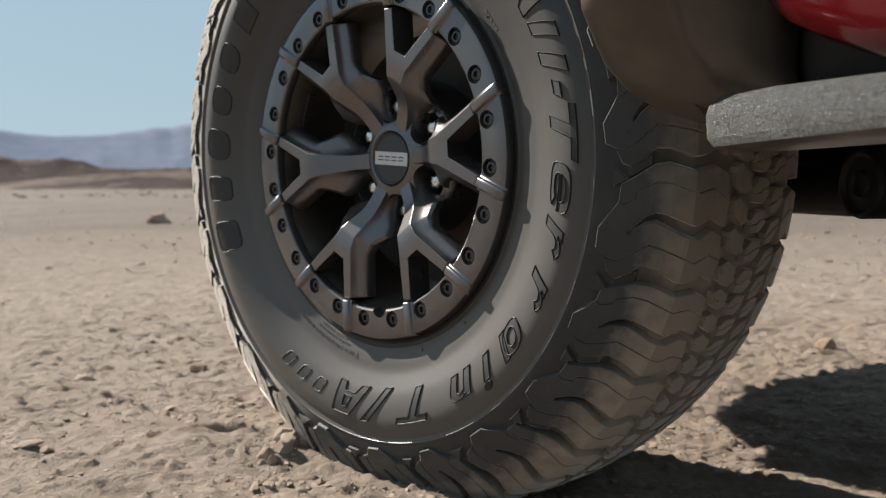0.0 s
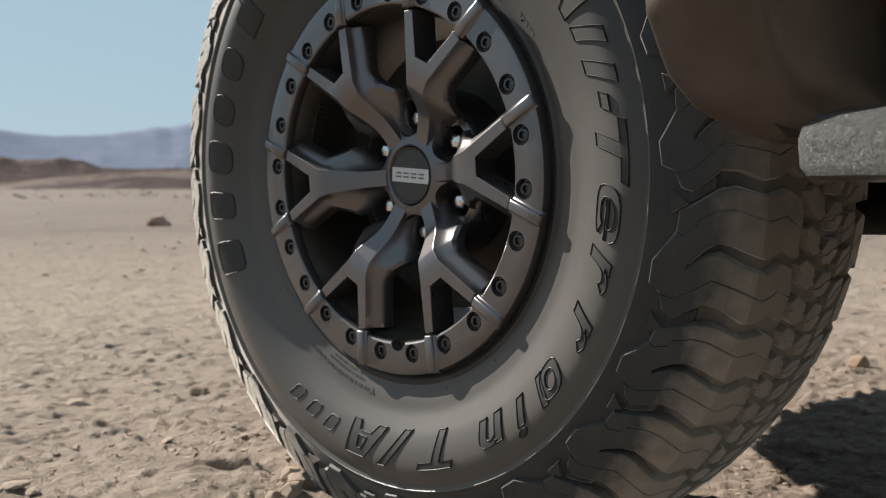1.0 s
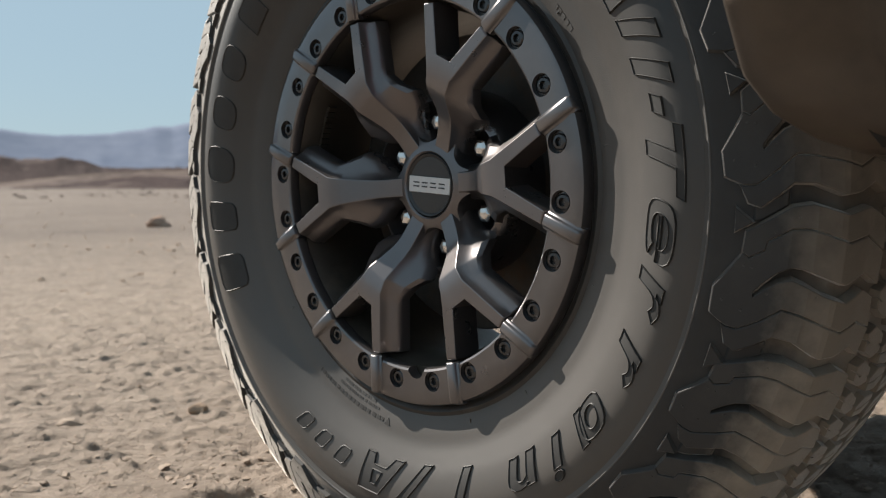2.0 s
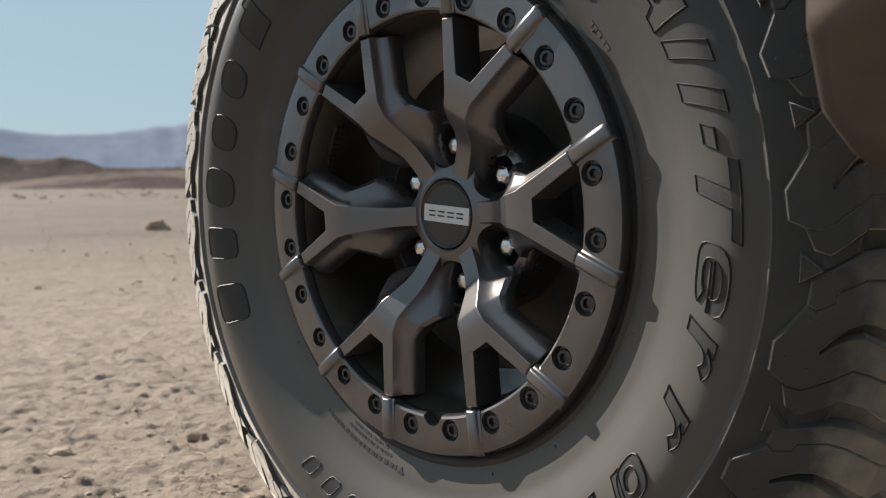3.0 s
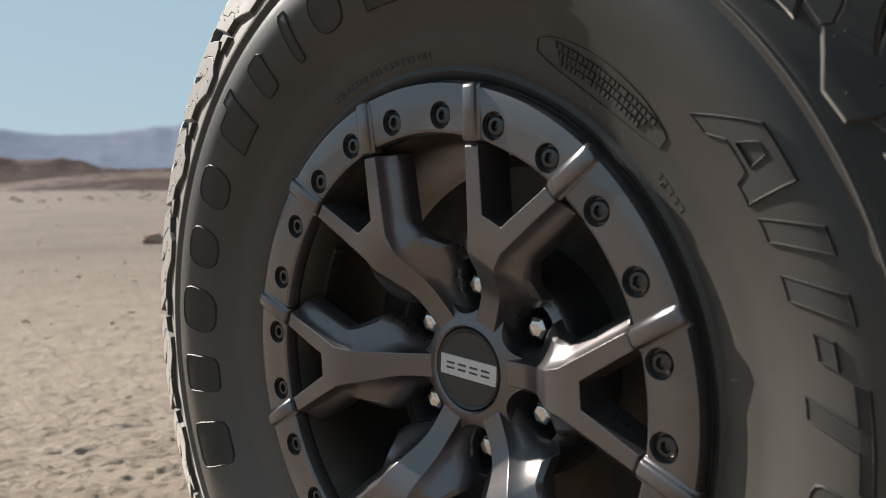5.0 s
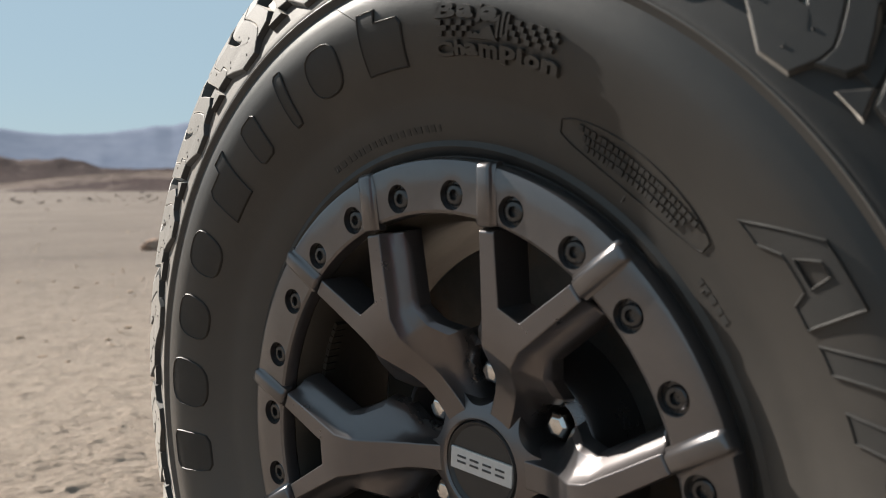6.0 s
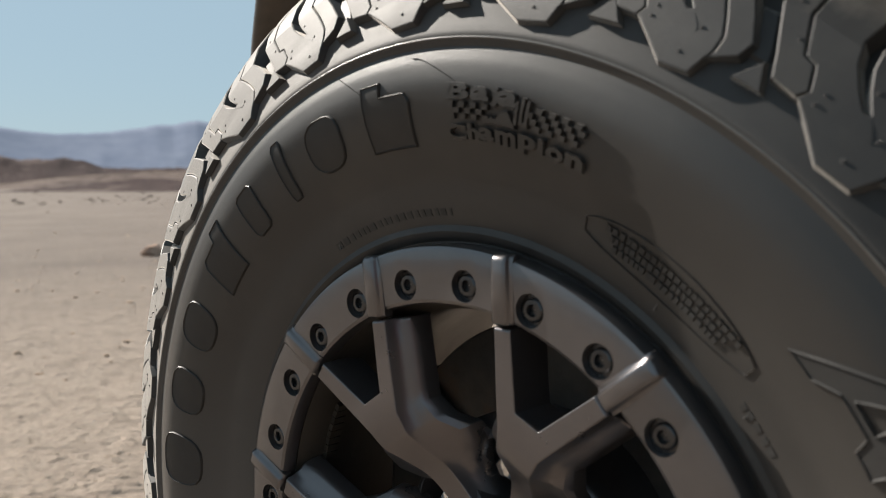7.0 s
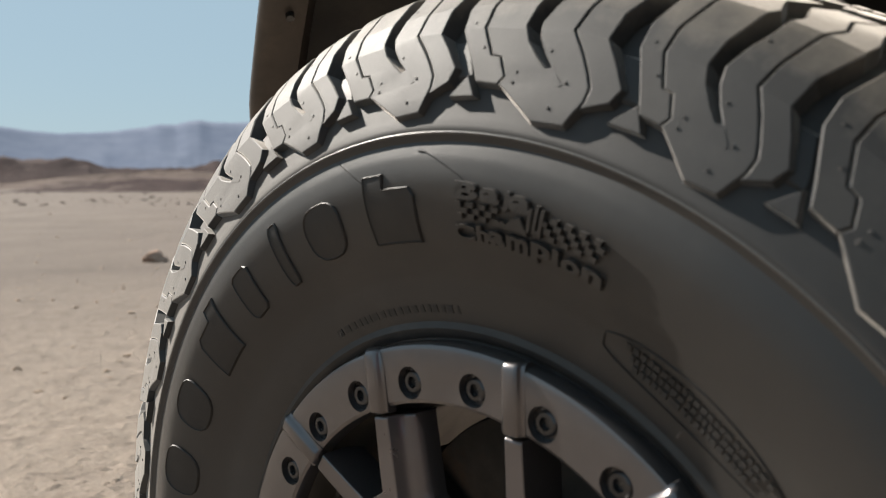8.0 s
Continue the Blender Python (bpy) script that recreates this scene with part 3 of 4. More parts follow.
def rounded(n=16, power=4.0):
    out = []
    for k in range(n):
        a = 2 * math.pi * (k + 0.5) / n
        c, s = math.cos(a), math.sin(a)
        q = (abs(c) ** power + abs(s) ** power) ** (-1 / power)
        out.append((0.5 * c * q, 0.5 + 0.5 * s * q))
    return out


def on_sidewall(bm, theta, r0, width, height, raise_by=0.0016, shear=0.0, rim=0.0008, into=None, sink=0.0012, field=0.0):
    """Lays a flat unit shape on the sidewall: up is outward, its middle foot at theta degrees and radius r0."""
    for v in bm.verts:
        v.co.x, v.co.y = v.co.x * width, v.co.y * height
    bmesh.ops.remove_doubles(bm, verts=bm.verts, dist=1e-5)
    bmesh.ops.triangulate(bm, faces=bm.faces[:])
    for _ in range(3):
        long = [e for e in bm.edges if e.calc_length() > 0.008]
        if long:
            bmesh.ops.subdivide_edges(bm, edges=long, cuts=1)
            bmesh.ops.triangulate(bm, faces=[f for f in bm.faces if len(f.verts) > 3])
    base = bm.faces[:]
    ext = bmesh.ops.extrude_face_region(bm, geom=base)
    for v in [g for g in ext["geom"] if isinstance(g, bmesh.types.BMVert)]:
        v.co.z = 0.7
    top = [g for g in ext["geom"] if isinstance(g, bmesh.types.BMFace)]
    if rim:
        bmesh.ops.inset_region(bm, faces=top, thickness=rim, use_even_offset=False)
    if field:
        for f in top:
            for v in f.verts:
                v.co.z = 1.0
        bmesh.ops.inset_region(bm, faces=top, thickness=field, use_even_offset=False)
    for f in top:
        for v in f.verts:
            v.co.z = 0.72 if field else 1.0
    for v in bm.verts:
        r = r0 + v.co.y
        a = radians(theta) - (v.co.x + shear * v.co.y) / (r0 + height / 2)
        h = -sink + (raise_by + sink) * v.co.z
        v.co = Vector((r * math.cos(a), side_y(r) - h, r * math.sin(a)))
    if into is None:
        return bm
    tmp = bpy.data.meshes.new("tmp")
    bm.to_mesh(tmp)
    bm.free()
    into.from_mesh(tmp)
    bpy.data.meshes.remove(tmp)
    return into


for char, theta, r0, w, h, shear in (
        ("A", 37.9, 0.307, 0.073, 0.0355, 0.0), ("l", 28.8, 0.310, 0.0165, 0.036, 0.55), ("l", 22.5, 0.310, 0.0165, 0.036, 0.55), ("-", 16.2, 0.3208, 0.0165, 0.0118, 0.55),
        ("T", 10.0, 0.309, 0.058, 0.038, 0.45), ("e", -1.6, 0.3095, 0.052, 0.031, 0.30), ("r", -10.8, 0.310, 0.032, 0.030, 0.45), ("r", -21.6, 0.310, 0.032, 0.030, 0.45),
        ("a", -33.6, 0.309, 0.040, 0.031, 0.35), ("i", -42.6, 0.309, 0.0135, 0.038, 0.5), ("n", -51.8, 0.305, 0.038, 0.031, 0.35),
        ("T", -66.6, 0.298, 0.054, 0.043, 0.45), ("l", -77.6, 0.296, 0.014, 0.045, 0.95), ("A", -90.3, 0.297, 0.064, 0.043, 0.0)):
    part("raised_letter", on_sidewall(broad_a() if char == "A" else round_a() if char == "a" else broad_e() if char == "e" else flat_glyph(char), theta, r0, w, h, 0.0022, shear, 0.0007, field=0.0007), LETTER, wheel, "", 30)
for theta, w in ((-101.5, 0.019), (-108.0, 0.019), (-114.6, 0.019)):
    part("raised_mark", on_sidewall(flat_shape(rounded(16, 8)), theta, 0.309, w, 0.021, 0.0012, 0.4, field=0.0006), LETTER, wheel, "", 30)
# the maker's name as plain raised shapes: ovals, blocks and stepped blocks
STEPPED = ((-0.5, 0), (0.5, 0), (0.5, 0.66), (0.40, 0.79), (-0.10, 0.79), (-0.10, 1), (-0.5, 1))
for theta, w, r0, h, form in ((-155.5, 0.047, 0.299, 0.043, 6), (-168.6, 0.038, 0.299, 0.043, 6), (-180.6, 0.046, 0.299, 0.043, 3), (167.4, 0.041, 0.301, 0.036, 2.8), (155.6, 0.041, 0.301, 0.036, 2.8),
                              (142.6, 0.040, 0.299, 0.045, -1), (131.4, 0.024, 0.301, 0.036, 7), (122.0, 0.012, 0.299, 0.045, 7), (112.6, 0.039, 0.301, 0.037, 2.8), (100.4, 0.044, 0.300, 0.044, 1)):
    outline = rounded(22, form) if form > 1 else [(form * x, y) for x, y in STEPPED][::form]
    part("raised_mark", on_sidewall(flat_shape(outline), theta, r0, w, h, 0.0018, 0.12, 0.0007, field=0.0006), MARK_RUBBER, wheel, "", 30)
# raised emblem: two words, chequers and a peak
SQUARE = ((-0.5, 0), (0.5, 0), (0.5, 1), (-0.5, 1))
for ch, theta, r0, w, h in (("B", 88.2, 0.3285, 0.0195, 0.0105), ("a", 85.1, 0.3285, 0.0150, 0.0088), ("j", 83.15, 0.3262, 0.0058, 0.0120), ("a", 81.4, 0.3275, 0.0158, 0.0098),
                            ("C", 89.3, 0.3040, 0.0190, 0.0100), ("h", 86.5, 0.3052, 0.0095, 0.0098), ("a", 84.6, 0.3052, 0.0125, 0.0084), ("m", 81.8, 0.3048, 0.0162, 0.0090),
                            ("p", 78.8, 0.3028, 0.0140, 0.0118), ("i", 76.9, 0.3060, 0.0052, 0.0095), ("o", 75.0, 0.3045, 0.0132, 0.0088), ("n", 72.4, 0.3052, 0.0134, 0.0083)):
    part("emblem_letter", on_sidewall(flat_glyph(ch, 0.055), theta, r0, w, h, 0.0030, 0.1, 0.0003), RUBBER, wheel, "", 30)
for start, r0, rows, cols, lean in ((89.4, 0.3172, 3, 7, 0.0), (78.6, 0.3180, 4, 9, 0.35)):     # chequered flags
    for i in range(rows):
        for j in range(cols):
            if (i + j) % 2 == 0:
                part("emblem_square", on_sidewall(flat_shape(SQUARE), start - 0.82 * j - lean * (i - 1.5), r0 + 0.0034 * i, 0.0046, 0.0034, 0.0028, 0.2, 0), RUBBER, wheel, "", 30)
part("emblem_peak", on_sidewall(flat_shape(((-0.5, 0), (0.5, 0), (0.30, 0.95), (0.08, 0.8), (-0.1, 0.35), (-0.2, 0.5))), 82.6, 0.3162, 0.026, 0.0100, 0.0028, 0, 0.0004), RUBBER, wheel, "", 30)
for k in range(3):
    part("emblem_bar", on_sidewall(flat_shape(SQUARE), 80.3 - 0.72 * k, 0.3185 + 0.0008 * k, 0.0022, 0.0160 - 0.002 * abs(k - 1), 0.0030, 0.15, 0), RUBBER, wheel, "", 30)
# small print that cannot be read, as raised bars, in an oval outline
rng = random.Random(5)
small = bmesh.new()
for row in range(3):
    a = 67.2 - 0.7 * row
    while a > 47.8 + 0.8 * row:
        w = rng.uniform(0.0022, 0.0040)
        on_sidewall(flat_shape(((-0.5, 0), (0.5, 0), (0.5, 1), (-0.5, 1))), a, 0.2793 - 0.0054 * row, w, 0.0040, 0.0013, 0, 0, small)
        a -= math.degrees((w + rng.uniform(0.0008, 0.0016)) / 0.275)
tagged(part("raised_small_print", small, LETTER, wheel, "", 30), kind="stuff")
oval = bmesh.new()
for k in range(60):
    f0, f1 = k / 60, (k + 1) / 60

    def oval_at(f, grow):
        t = 2 * math.pi * f
        c, s = math.cos(t), math.sin(t)
        q = (abs(c) ** 6 + abs(s) ** 2.2) ** -0.25
        return radians(57.8 + (12.7 + grow * 160) * c * min(q, 1.05)), 0.2762 + (0.0130 + grow) * s
    row = []
    for f in (f0, f1):
        for g, h in ((0, -0.0004), (0.0005, 0.0010), (0.0012, -0.0004)):
            a, r = oval_at(f, g)
            row.append(oval.verts.new((r * math.cos(a), side_y(r) - h, r * math.sin(a))))
    oval.faces.new((row[0], row[1], row[4], row[3]))
    oval.faces.new((row[1], row[2], row[5], row[4]))
bmesh.ops.remove_doubles(oval, verts=oval.verts, dist=0.0001)
part("raised_outline", oval, RUBBER, wheel, "", 60)
for name, r0, a0, a1, h in (("raised_small_print", 0.2545, 121.0, 94.0, 0.005), ("raised_small_print", 0.2565, 42.5, 36.5, 0.0045), ("small_print", 0.2635, -95.5, -121.0, 0.0042), ("small_print", 0.2560, -98.0, -113.0, 0.0028), ("small_print", 0.2505, -100.0, -113.0, 0.0028)):
    bars = bmesh.new()
    a = a0
    while a > a1:
        w = rng.uniform(0.002, 0.006)
        on_sidewall(flat_shape(((-0.5, 0), (0.5, 0), (0.5, 1), (-0.5, 1))), a, r0, w, h, 0.0004, 0, 0, bars)
        a -= math.degrees((w + rng.uniform(0.0012, 0.003)) / 0.255)
    tagged(part(name, bars, LETTER, wheel, "", 30), kind="stuff")

part("raised_mark", on_sidewall(flat_shape(((-0.5, 1), (0, 0), (0.5, 1))), -93.6, 0.2618, 0.0090, 0.0075, 0.0005, 0, 0), LETTER, wheel, "", 30)
for line in (((95.4, 0.3555), (93.8, 0.3535), (88.6, 0.3390)), ((107.6, 0.3590), (103.2, 0.3385))):
    bm = bmesh.new()
    pts = curve_through(line, 6)
    rows = []
    for d, r in pts:
        a = radians(d)
        rows.append([((r + q) * math.cos(a + w), side_y(r) - h, (r + q) * math.sin(a + w)) for w, q, h in ((-0.0026, -0.0003, -0.0004), (0, 0, 0.0009), (0.0026, 0.0003, -0.0004))])
    part("mould_line", loft(rows, bm), MARK_RUBBER, wheel, "", 60)
for d in (58.0, 41.5, 12.0, -16.5, -47.0, -66.0, -140.0, 121.0):
    b = bmesh.new()
    box(b, (0.2545, side_y(0.257) - 0.0008, -0.0004), (0.2600, side_y(0.257) + 0.002, 0.0004), turn(d))
    part("mould_tick", b, RIB_GLINT, wheel)

# rim: barrel and flange, hub, spokes, ring, bolts, nuts, cap


def notch(a):
    """The valve scallop in the ring's inner edge."""
    d = (math.degrees(a) + 81.6 + 180) % 360 - 180
    x = abs(radians(d)) * 0.197
    return 0.1955 + math.sqrt(max(0.0115 ** 2 - x * x, 0)) if x < 0.0115 else 0.1955


ring_bm = lathe([(0.1955, 0.0042), (0.1968, 0.0008), (0.1990, -0.0006), (0.215, -0.0009), (0.2315, -0.0015), (0.2345, -0.0005), (0.2360, 0.0028), (0.2362, 0.0122), (0.1955, 0.0122)], 720, True, None, notch)
holes = bmesh.new()
for k in range(24):
    a = radians(105 - 15 * k)
    p = Vector((0.21 * math.cos(a), 0, 0.21 * math.sin(a)))
    rod(holes, p + Vector((0, 0.0048, 0)), p + Vector((0, -0.02, 0)), 0.0108, None, 28)
hole_ob = new("holes", mesh_of("holes", holes, RING_ALLOY))
ring = part("beadlock_ring", ring_bm, RING_ALLOY, wheel, "bolted satin grey outer ring", 35)
cut = ring.modifiers.new("cut", "BOOLEAN")
cut.operation, cut.object, cut.solver = "DIFFERENCE", hole_ob, "EXACT"
ring.parent = None
bpy.context.view_layer.update()
cut_mesh = bpy.data.meshes.new_from_object(ring.evaluated_get(bpy.context.evaluated_depsgraph_get()))
ring.modifiers.remove(cut)
ring.data = cut_mesh
finish(cut_mesh, 30)
ring.parent = wheel
bpy.data.objects.remove(hole_ob)


ARM = Vector((0.895, 0, 0.446))         # the way an arm runs from the crotch to the ring, in its spoke's axes
ACROSS = Vector((-0.446, 0, 0.895))


def rib_mesh(sgn):
    """A raised bar across the ring that carries an arm's line on, with sloping sides and a shoulder on each."""
    foot = Vector((0.1895, 0, 0.0417))
    rows = []
    for d, e, k in ((0.0000, 0.0016, 0.94), (0.0016, 0.0, 1.0), (0.0395, 0.0, 1.0), (0.0425, 0.0012, 0.97), (0.0440, 0.0046, 0.92)):
        p = foot + ARM * d
        rows.append([(q.x, y, sgn * q.z) for q, y in ((p + ACROSS * w * k, h + (e if h < 0.003 else 0)) for w, h in (
            (-0.0094, 0.006), (-0.0090, -0.0012), (-0.0074, -0.0016), (-0.0063, -0.0026), (-0.0057, -0.0044), (-0.0047, -0.0052), (-0.0032, -0.0055),
            (0.0032, -0.0055), (0.0047, -0.0052), (0.0057, -0.0044), (0.0063, -0.0026), (0.0074, -0.0016), (0.0090, -0.0012), (0.0094, 0.006)))])
    return mesh_of("ring_rib", loft(rows, bmesh.new(), True, True), RING_ALLOY, 48)


for sgn in (1, -1):
    rib = rib_mesh(sgn)
    for k in range(6):
        piece("ring_rib", rib, wheel, turn(67.5 + 60 * k))
bolt = mesh_of("bolt", lathe([(0.0005, 0.0018), (0.0034, 0.0018), (0.0036, -0.0008), (0.0040, -0.0014), (0.0064, -0.0012), (0.0076, -0.0002), (0.0078, 0.0014), (0.0106, 0.0016), (0.0107, 0.0022)], 24), BOLT_BLACK, 30)
for k in range(24):
    a = radians(105 - 15 * k)
    piece("bolt", bolt, wheel, Matrix.Translation((0.21 * math.cos(a), 0.0026, 0.21 * math.sin(a))))


def spoke_mesh():
    """A forked spoke: a stem that climbs steeply from the hub, a bend, then a flat fork of two arms; fluted flanks all along."""
    stem = ((0.040, 0.0425, 0.0105), (0.052, 0.0400, 0.0102), (0.064, 0.0368, 0.0100), (0.075, 0.0325, 0.0102), (0.084, 0.0268, 0.0108), (0.096, 0.0158, 0.0125), (0.1075, 0.0052, 0.0143),
            (0.1110, 0.0034, 0.0148), (0.1250, 0.0002, 0.0178))     # along, depth, half width of the front
    flank = ((0.0025, 0.0065), (0.0060, 0.0115), (0.0110, 0.0155), (0.0136, 0.0215), (0.0146, 0.0330))     # outward, down
    flare = ((0.040, 0.6), (0.064, 0.7), (0.075, 1.1), (0.084, 2.0), (0.096, 2.3), (0.1075, 1.7), (0.125, 1.1))     # the flanks spread into the web round the hub
    rows = []
    for x, y, e in stem:
        k = float(np.interp(x, *zip(*flare)))
        rows.append([(x, y, 0), (x, y, e * 0.6), (x, y, e)] + [(x, y + d, e + q * k) for q, d in flank] + [(x, y + 0.036, 0)])
    arm = (((0.1435, 0.0100), (0.1372, 0.0238), 0.0), ((0.1590, 0.0184), (0.1530, 0.0315), -0.0006), ((0.1745, 0.0269), (0.1690, 0.0394), -0.0010), ((0.1886, 0.0345), (0.1832, 0.0464), -0.0014), ((0.1899, 0.0352), (0.1846, 0.0470), 0.0002))
    fork = []
    for (xi, zi), (xo, zo), y in arm:
        low = Vector((xo, 0, zo))
        fork.append([(xi + 0.0008, 0.034, zi - 0.0016), (xi, y, zi), (xo, y, zo)] + [(q.x, y + d, q.z) for q, d in ((low + ACROSS * w, d) for w, d in flank)])
    rows.append([(arm[0][0][0], 0, 0)] + fork[0][1:] + [(arm[0][0][0], 0.034, 0)])
    bm = bmesh.new()
    for sgn in (1, -1):
        loft([[(x, y, sgn * z) for x, y, z in row] for row in rows], bm)
        loft([[(x, y, sgn * z) for x, y, z in row] for row in fork], bm, True)
        (xi, zi) = arm[0][0]
        bm.faces.new([bm.verts.new(q) for q in ((xi, 0, 0), (xi, 0, sgn * zi), (xi + 0.0008, 0.034, sgn * (zi - 0.0016)), (xi + 0.0008, 0.034, 0))])
        bm.faces.new([bm.verts.new((x, y, sgn * z)) for x, y, z in fork[-1]])
    bmesh.ops.remove_doubles(bm, verts=bm.verts, dist=0.00035)
    return mesh_of("spoke", bm, GREY_ALLOY, 30)


spoke = spoke_mesh()
for k in range(6):
    bevelled(piece("spoke", spoke, wheel, turn(67.5 + 60 * k)), 0.0018, 3, 34)
hub_bm = lathe([(0.0352, 0.0520), (0.0358, 0.0415), (0.0375, 0.0398), (0.0395, 0.0402), (0.0470, 0.0430), (0.0530, 0.0458), (0.0620, 0.0480), (0.0800, 0.0505), (0.0940, 0.0540), (0.1000, 0.0590),
                (0.1040, 0.0670), (0.1058, 0.0780), (0.1062, 0.0950), (0.1062, 0.1200), (0.0352, 0.1200)], 144, True)
pockets = bmesh.new()
for k in range(6):
    a = radians(97.5 + 60 * k)
    p = Vector((0.0700 * math.cos(a), 0, 0.0700 * math.sin(a)))
    rod(pockets, p + Vector((0, 0.094, 0)), p + Vector((0, 0.02, 0)), 0.0205, 0.0245, 36)
pocket_ob = new("pockets", mesh_of("pockets", pockets, GREY_ALLOY))
hub = part("hub", hub_bm, GREY_ALLOY, None, "", 25)
cut = hub.modifiers.new("cut", "BOOLEAN")
cut.operation, cut.object, cut.solver = "DIFFERENCE", pocket_ob, "EXACT"
bpy.context.view_layer.update()
cut_mesh = bpy.data.meshes.new_from_object(hub.evaluated_get(bpy.context.evaluated_depsgraph_get()))
hub.modifiers.remove(cut)
hub.data = cut_mesh
finish(cut_mesh, 28)
hub.parent = wheel
bpy.data.objects.remove(pocket_ob)
nut_bm = bmesh.new()
rows = []
for y, r in ((0.092, 0.0112), (0.0635, 0.0112), (0.0608, 0.0100), (0.0585, 0.0070), (0.0578, 0.0030)):
    rows.append([(r * math.cos(radians(60 * q)), y, r * math.sin(radians(60 * q))) for q in range(6)])
loft(rows, nut_bm, True, True)
nut = mesh_of("lug_nut", nut_bm, CHROME, 25)
for k in range(6):
    a = radians(97.5 + 60 * k)
    m = Matrix.Translation((0.0698 * math.cos(a), 0, 0.0698 * math.sin(a)))
    bevelled(piece("lug_nut", nut, wheel, m), 0.0010, 2, 20)
cap = part("centre_cap", lathe([(0.0005, 0.0428), (0.0310, 0.0428), (0.0325, 0.0412), (0.0340, 0.0405), (0.0350, 0.0420), (0.0350, 0.0520)], 72), CAP_BLACK, wheel, "black centre cap with a silver plate", 30)
badge_bm = bmesh.new()
box(badge_bm, (-0.0312, 0.0412, -0.0088), (0.0312, 0.0440, 0.0088))
badge = bevelled(part("badge_plate", badge_bm, BADGE, wheel, "plain silver plate"), 0.0006, 2)
for k in range(4):
    b = bmesh.new()
    x = -0.0195 + 0.013 * k
    for z in (-0.0022, 0.0022):
        box(b, (x - 0.0044, 0.0407, z - 0.0008), (x + 0.0044, 0.0413, z + 0.0008))
    part("badge_mark", b, BADGE_INK, wheel)

# ---- the truck round the wheel: axes a (ahead), o (outward), z ----
CX, CY = 0.09, 0.094
FWD, OUT = Vector((-0.174, 0.985, 0)), Vector((-0.985, -0.174, 0))


def car(a, o, z):
    return Vector((CX, CY, 0)) + FWD * a + OUT * o + Vector((0, 0, z))


ARCH_Z = 0.43


def arch(phi):
    """Radius of the arch, its lip's offset outward and the body's, by the angle from the rear (0) over the top (90) to the front (180)."""
    r = np.interp(phi, [2, 5, 8, 11.5, 20, 40, 60, 75, 90, 105, 125, 150, 180], [0.463, 0.470, 0.486, 0.530, 0.566, 0.593, 0.625, 0.650, 0.660, 0.640, 0.645, 0.670, 0.670])
    o = np.interp(phi, [2, 3.5, 5.5, 8, 11.5, 20, 40, 60, 85, 97, 108, 140, 200], [-0.180, -0.130, -0.095, -0.068, -0.034, -0.020, -0.01, 0.00, 0.03, 0.12, 0.21, 0.25, 0.25])
    return float(r), float(o)


def arch_point(phi, r, o):
    return car(-r * math.cos(radians(phi)), o, ARCH_Z + r * math.sin(radians(phi)))


rows, well, fender_rows = [], [], []
for phi in np.concatenate([np.linspace(2.2, 14, 30), np.linspace(15, 160, 84)]):
    r, o = arch(phi)
    w = float(np.interp(phi, [2, 8, 14, 25, 60, 196], [0.13, 0.13, 0.11, 0.10, 0.11, 0.12]))
    body = float(np.interp(phi, [-2, 10, 40, 90, 196], [-0.20, -0.17, -0.10, -0.02, 0.02]))
    sec = [(0.045, -0.060), (0.012, -0.048), (0.001, -0.012), (0.000, -0.004), (0.003, 0.000), (0.008, 0.002), (0.026, -0.003), (0.044, -0.013), (0.053, -0.026), (0.059, -0.040), (0.066, -0.045), (0.076, -0.044), (0.094, -0.042)]
    pts = [arch_point(phi, r + q, o + d) for q, d in sec]
    pts += [arch_point(phi, r + w * 0.95, (o - 0.04) * 0.35 + body * 0.65), arch_point(phi, r + w, body)]
    rows.append(pts)
    well.append([arch_point(phi, r + 0.045, o - 0.060), arch_point(phi, r + 0.045, -0.10 + 0.3 * min(o, 0)), arch_point(phi, r + 0.02, -0.55)])
flare = part("fender_flare", loft(rows), PLASTIC, truck, "black textured plastic fender flare with a rolled lip", 50)
sol = flare.modifiers.new("thick", "SOLIDIFY")
sol.thickness, sol.offset = 0.004, 0
liner = part("wheel_well_liner", loft(well), LINER, truck, "black wheel well liner", 60)
back = bmesh.new()
box(back, (-0.58, -0.62, 0.46), (0.62, -0.55, 1.20))
for v in back.verts:
    v.co = car(*v.co)
part("inner_fender", back, LINER, truck)
for phi in (156, 144, 128, 14, 6):
    r, o = arch(phi)
    b = bmesh.new()
    p, n = arch_point(phi, r + 0.012, o - 0.030), arch_point(phi, r - 0.003, o - 0.031)
    rod(b, p, n, 0.006, 0.0045, 14)
    part("flare_rivet", b, BOLT_BLACK, flare)

# red body: fender skin, sill and door, hood, tail
rows = []
for phi in np.linspace(16, 160, 74):
    r, o = arch(phi)
    w = float(np.interp(phi, [2, 8, 14, 25, 60, 196], [0.13, 0.13, 0.11, 0.10, 0.11, 0.12]))
    body = float(np.interp(phi, [-2, 10, 40, 90, 196], [-0.20, -0.17, -0.10, -0.02, 0.02]))
    c, s = -math.cos(radians(phi)), math.sin(radians(phi))
    far = min(0.92 / max(abs(c), 1e-3) if c > 0 else 0.75 / max(abs(c), 1e-3), (1.22 - ARCH_Z) / max(s, 1e-3) if s > 0.02 else 9, 1.2)
    far = max(far, r + w + 0.02)
    rows.append([arch_point(phi, r + w - 0.006, body - 0.012), arch_point(phi, r + w, body), arch_point(phi, (r + w) * 0.4 + far * 0.6, body * 0.4), arch_point(phi, far, -0.03)])
part("front_fender", loft(rows), RED, truck, "glossy red front fender", 60)
sill, rocker = [], []
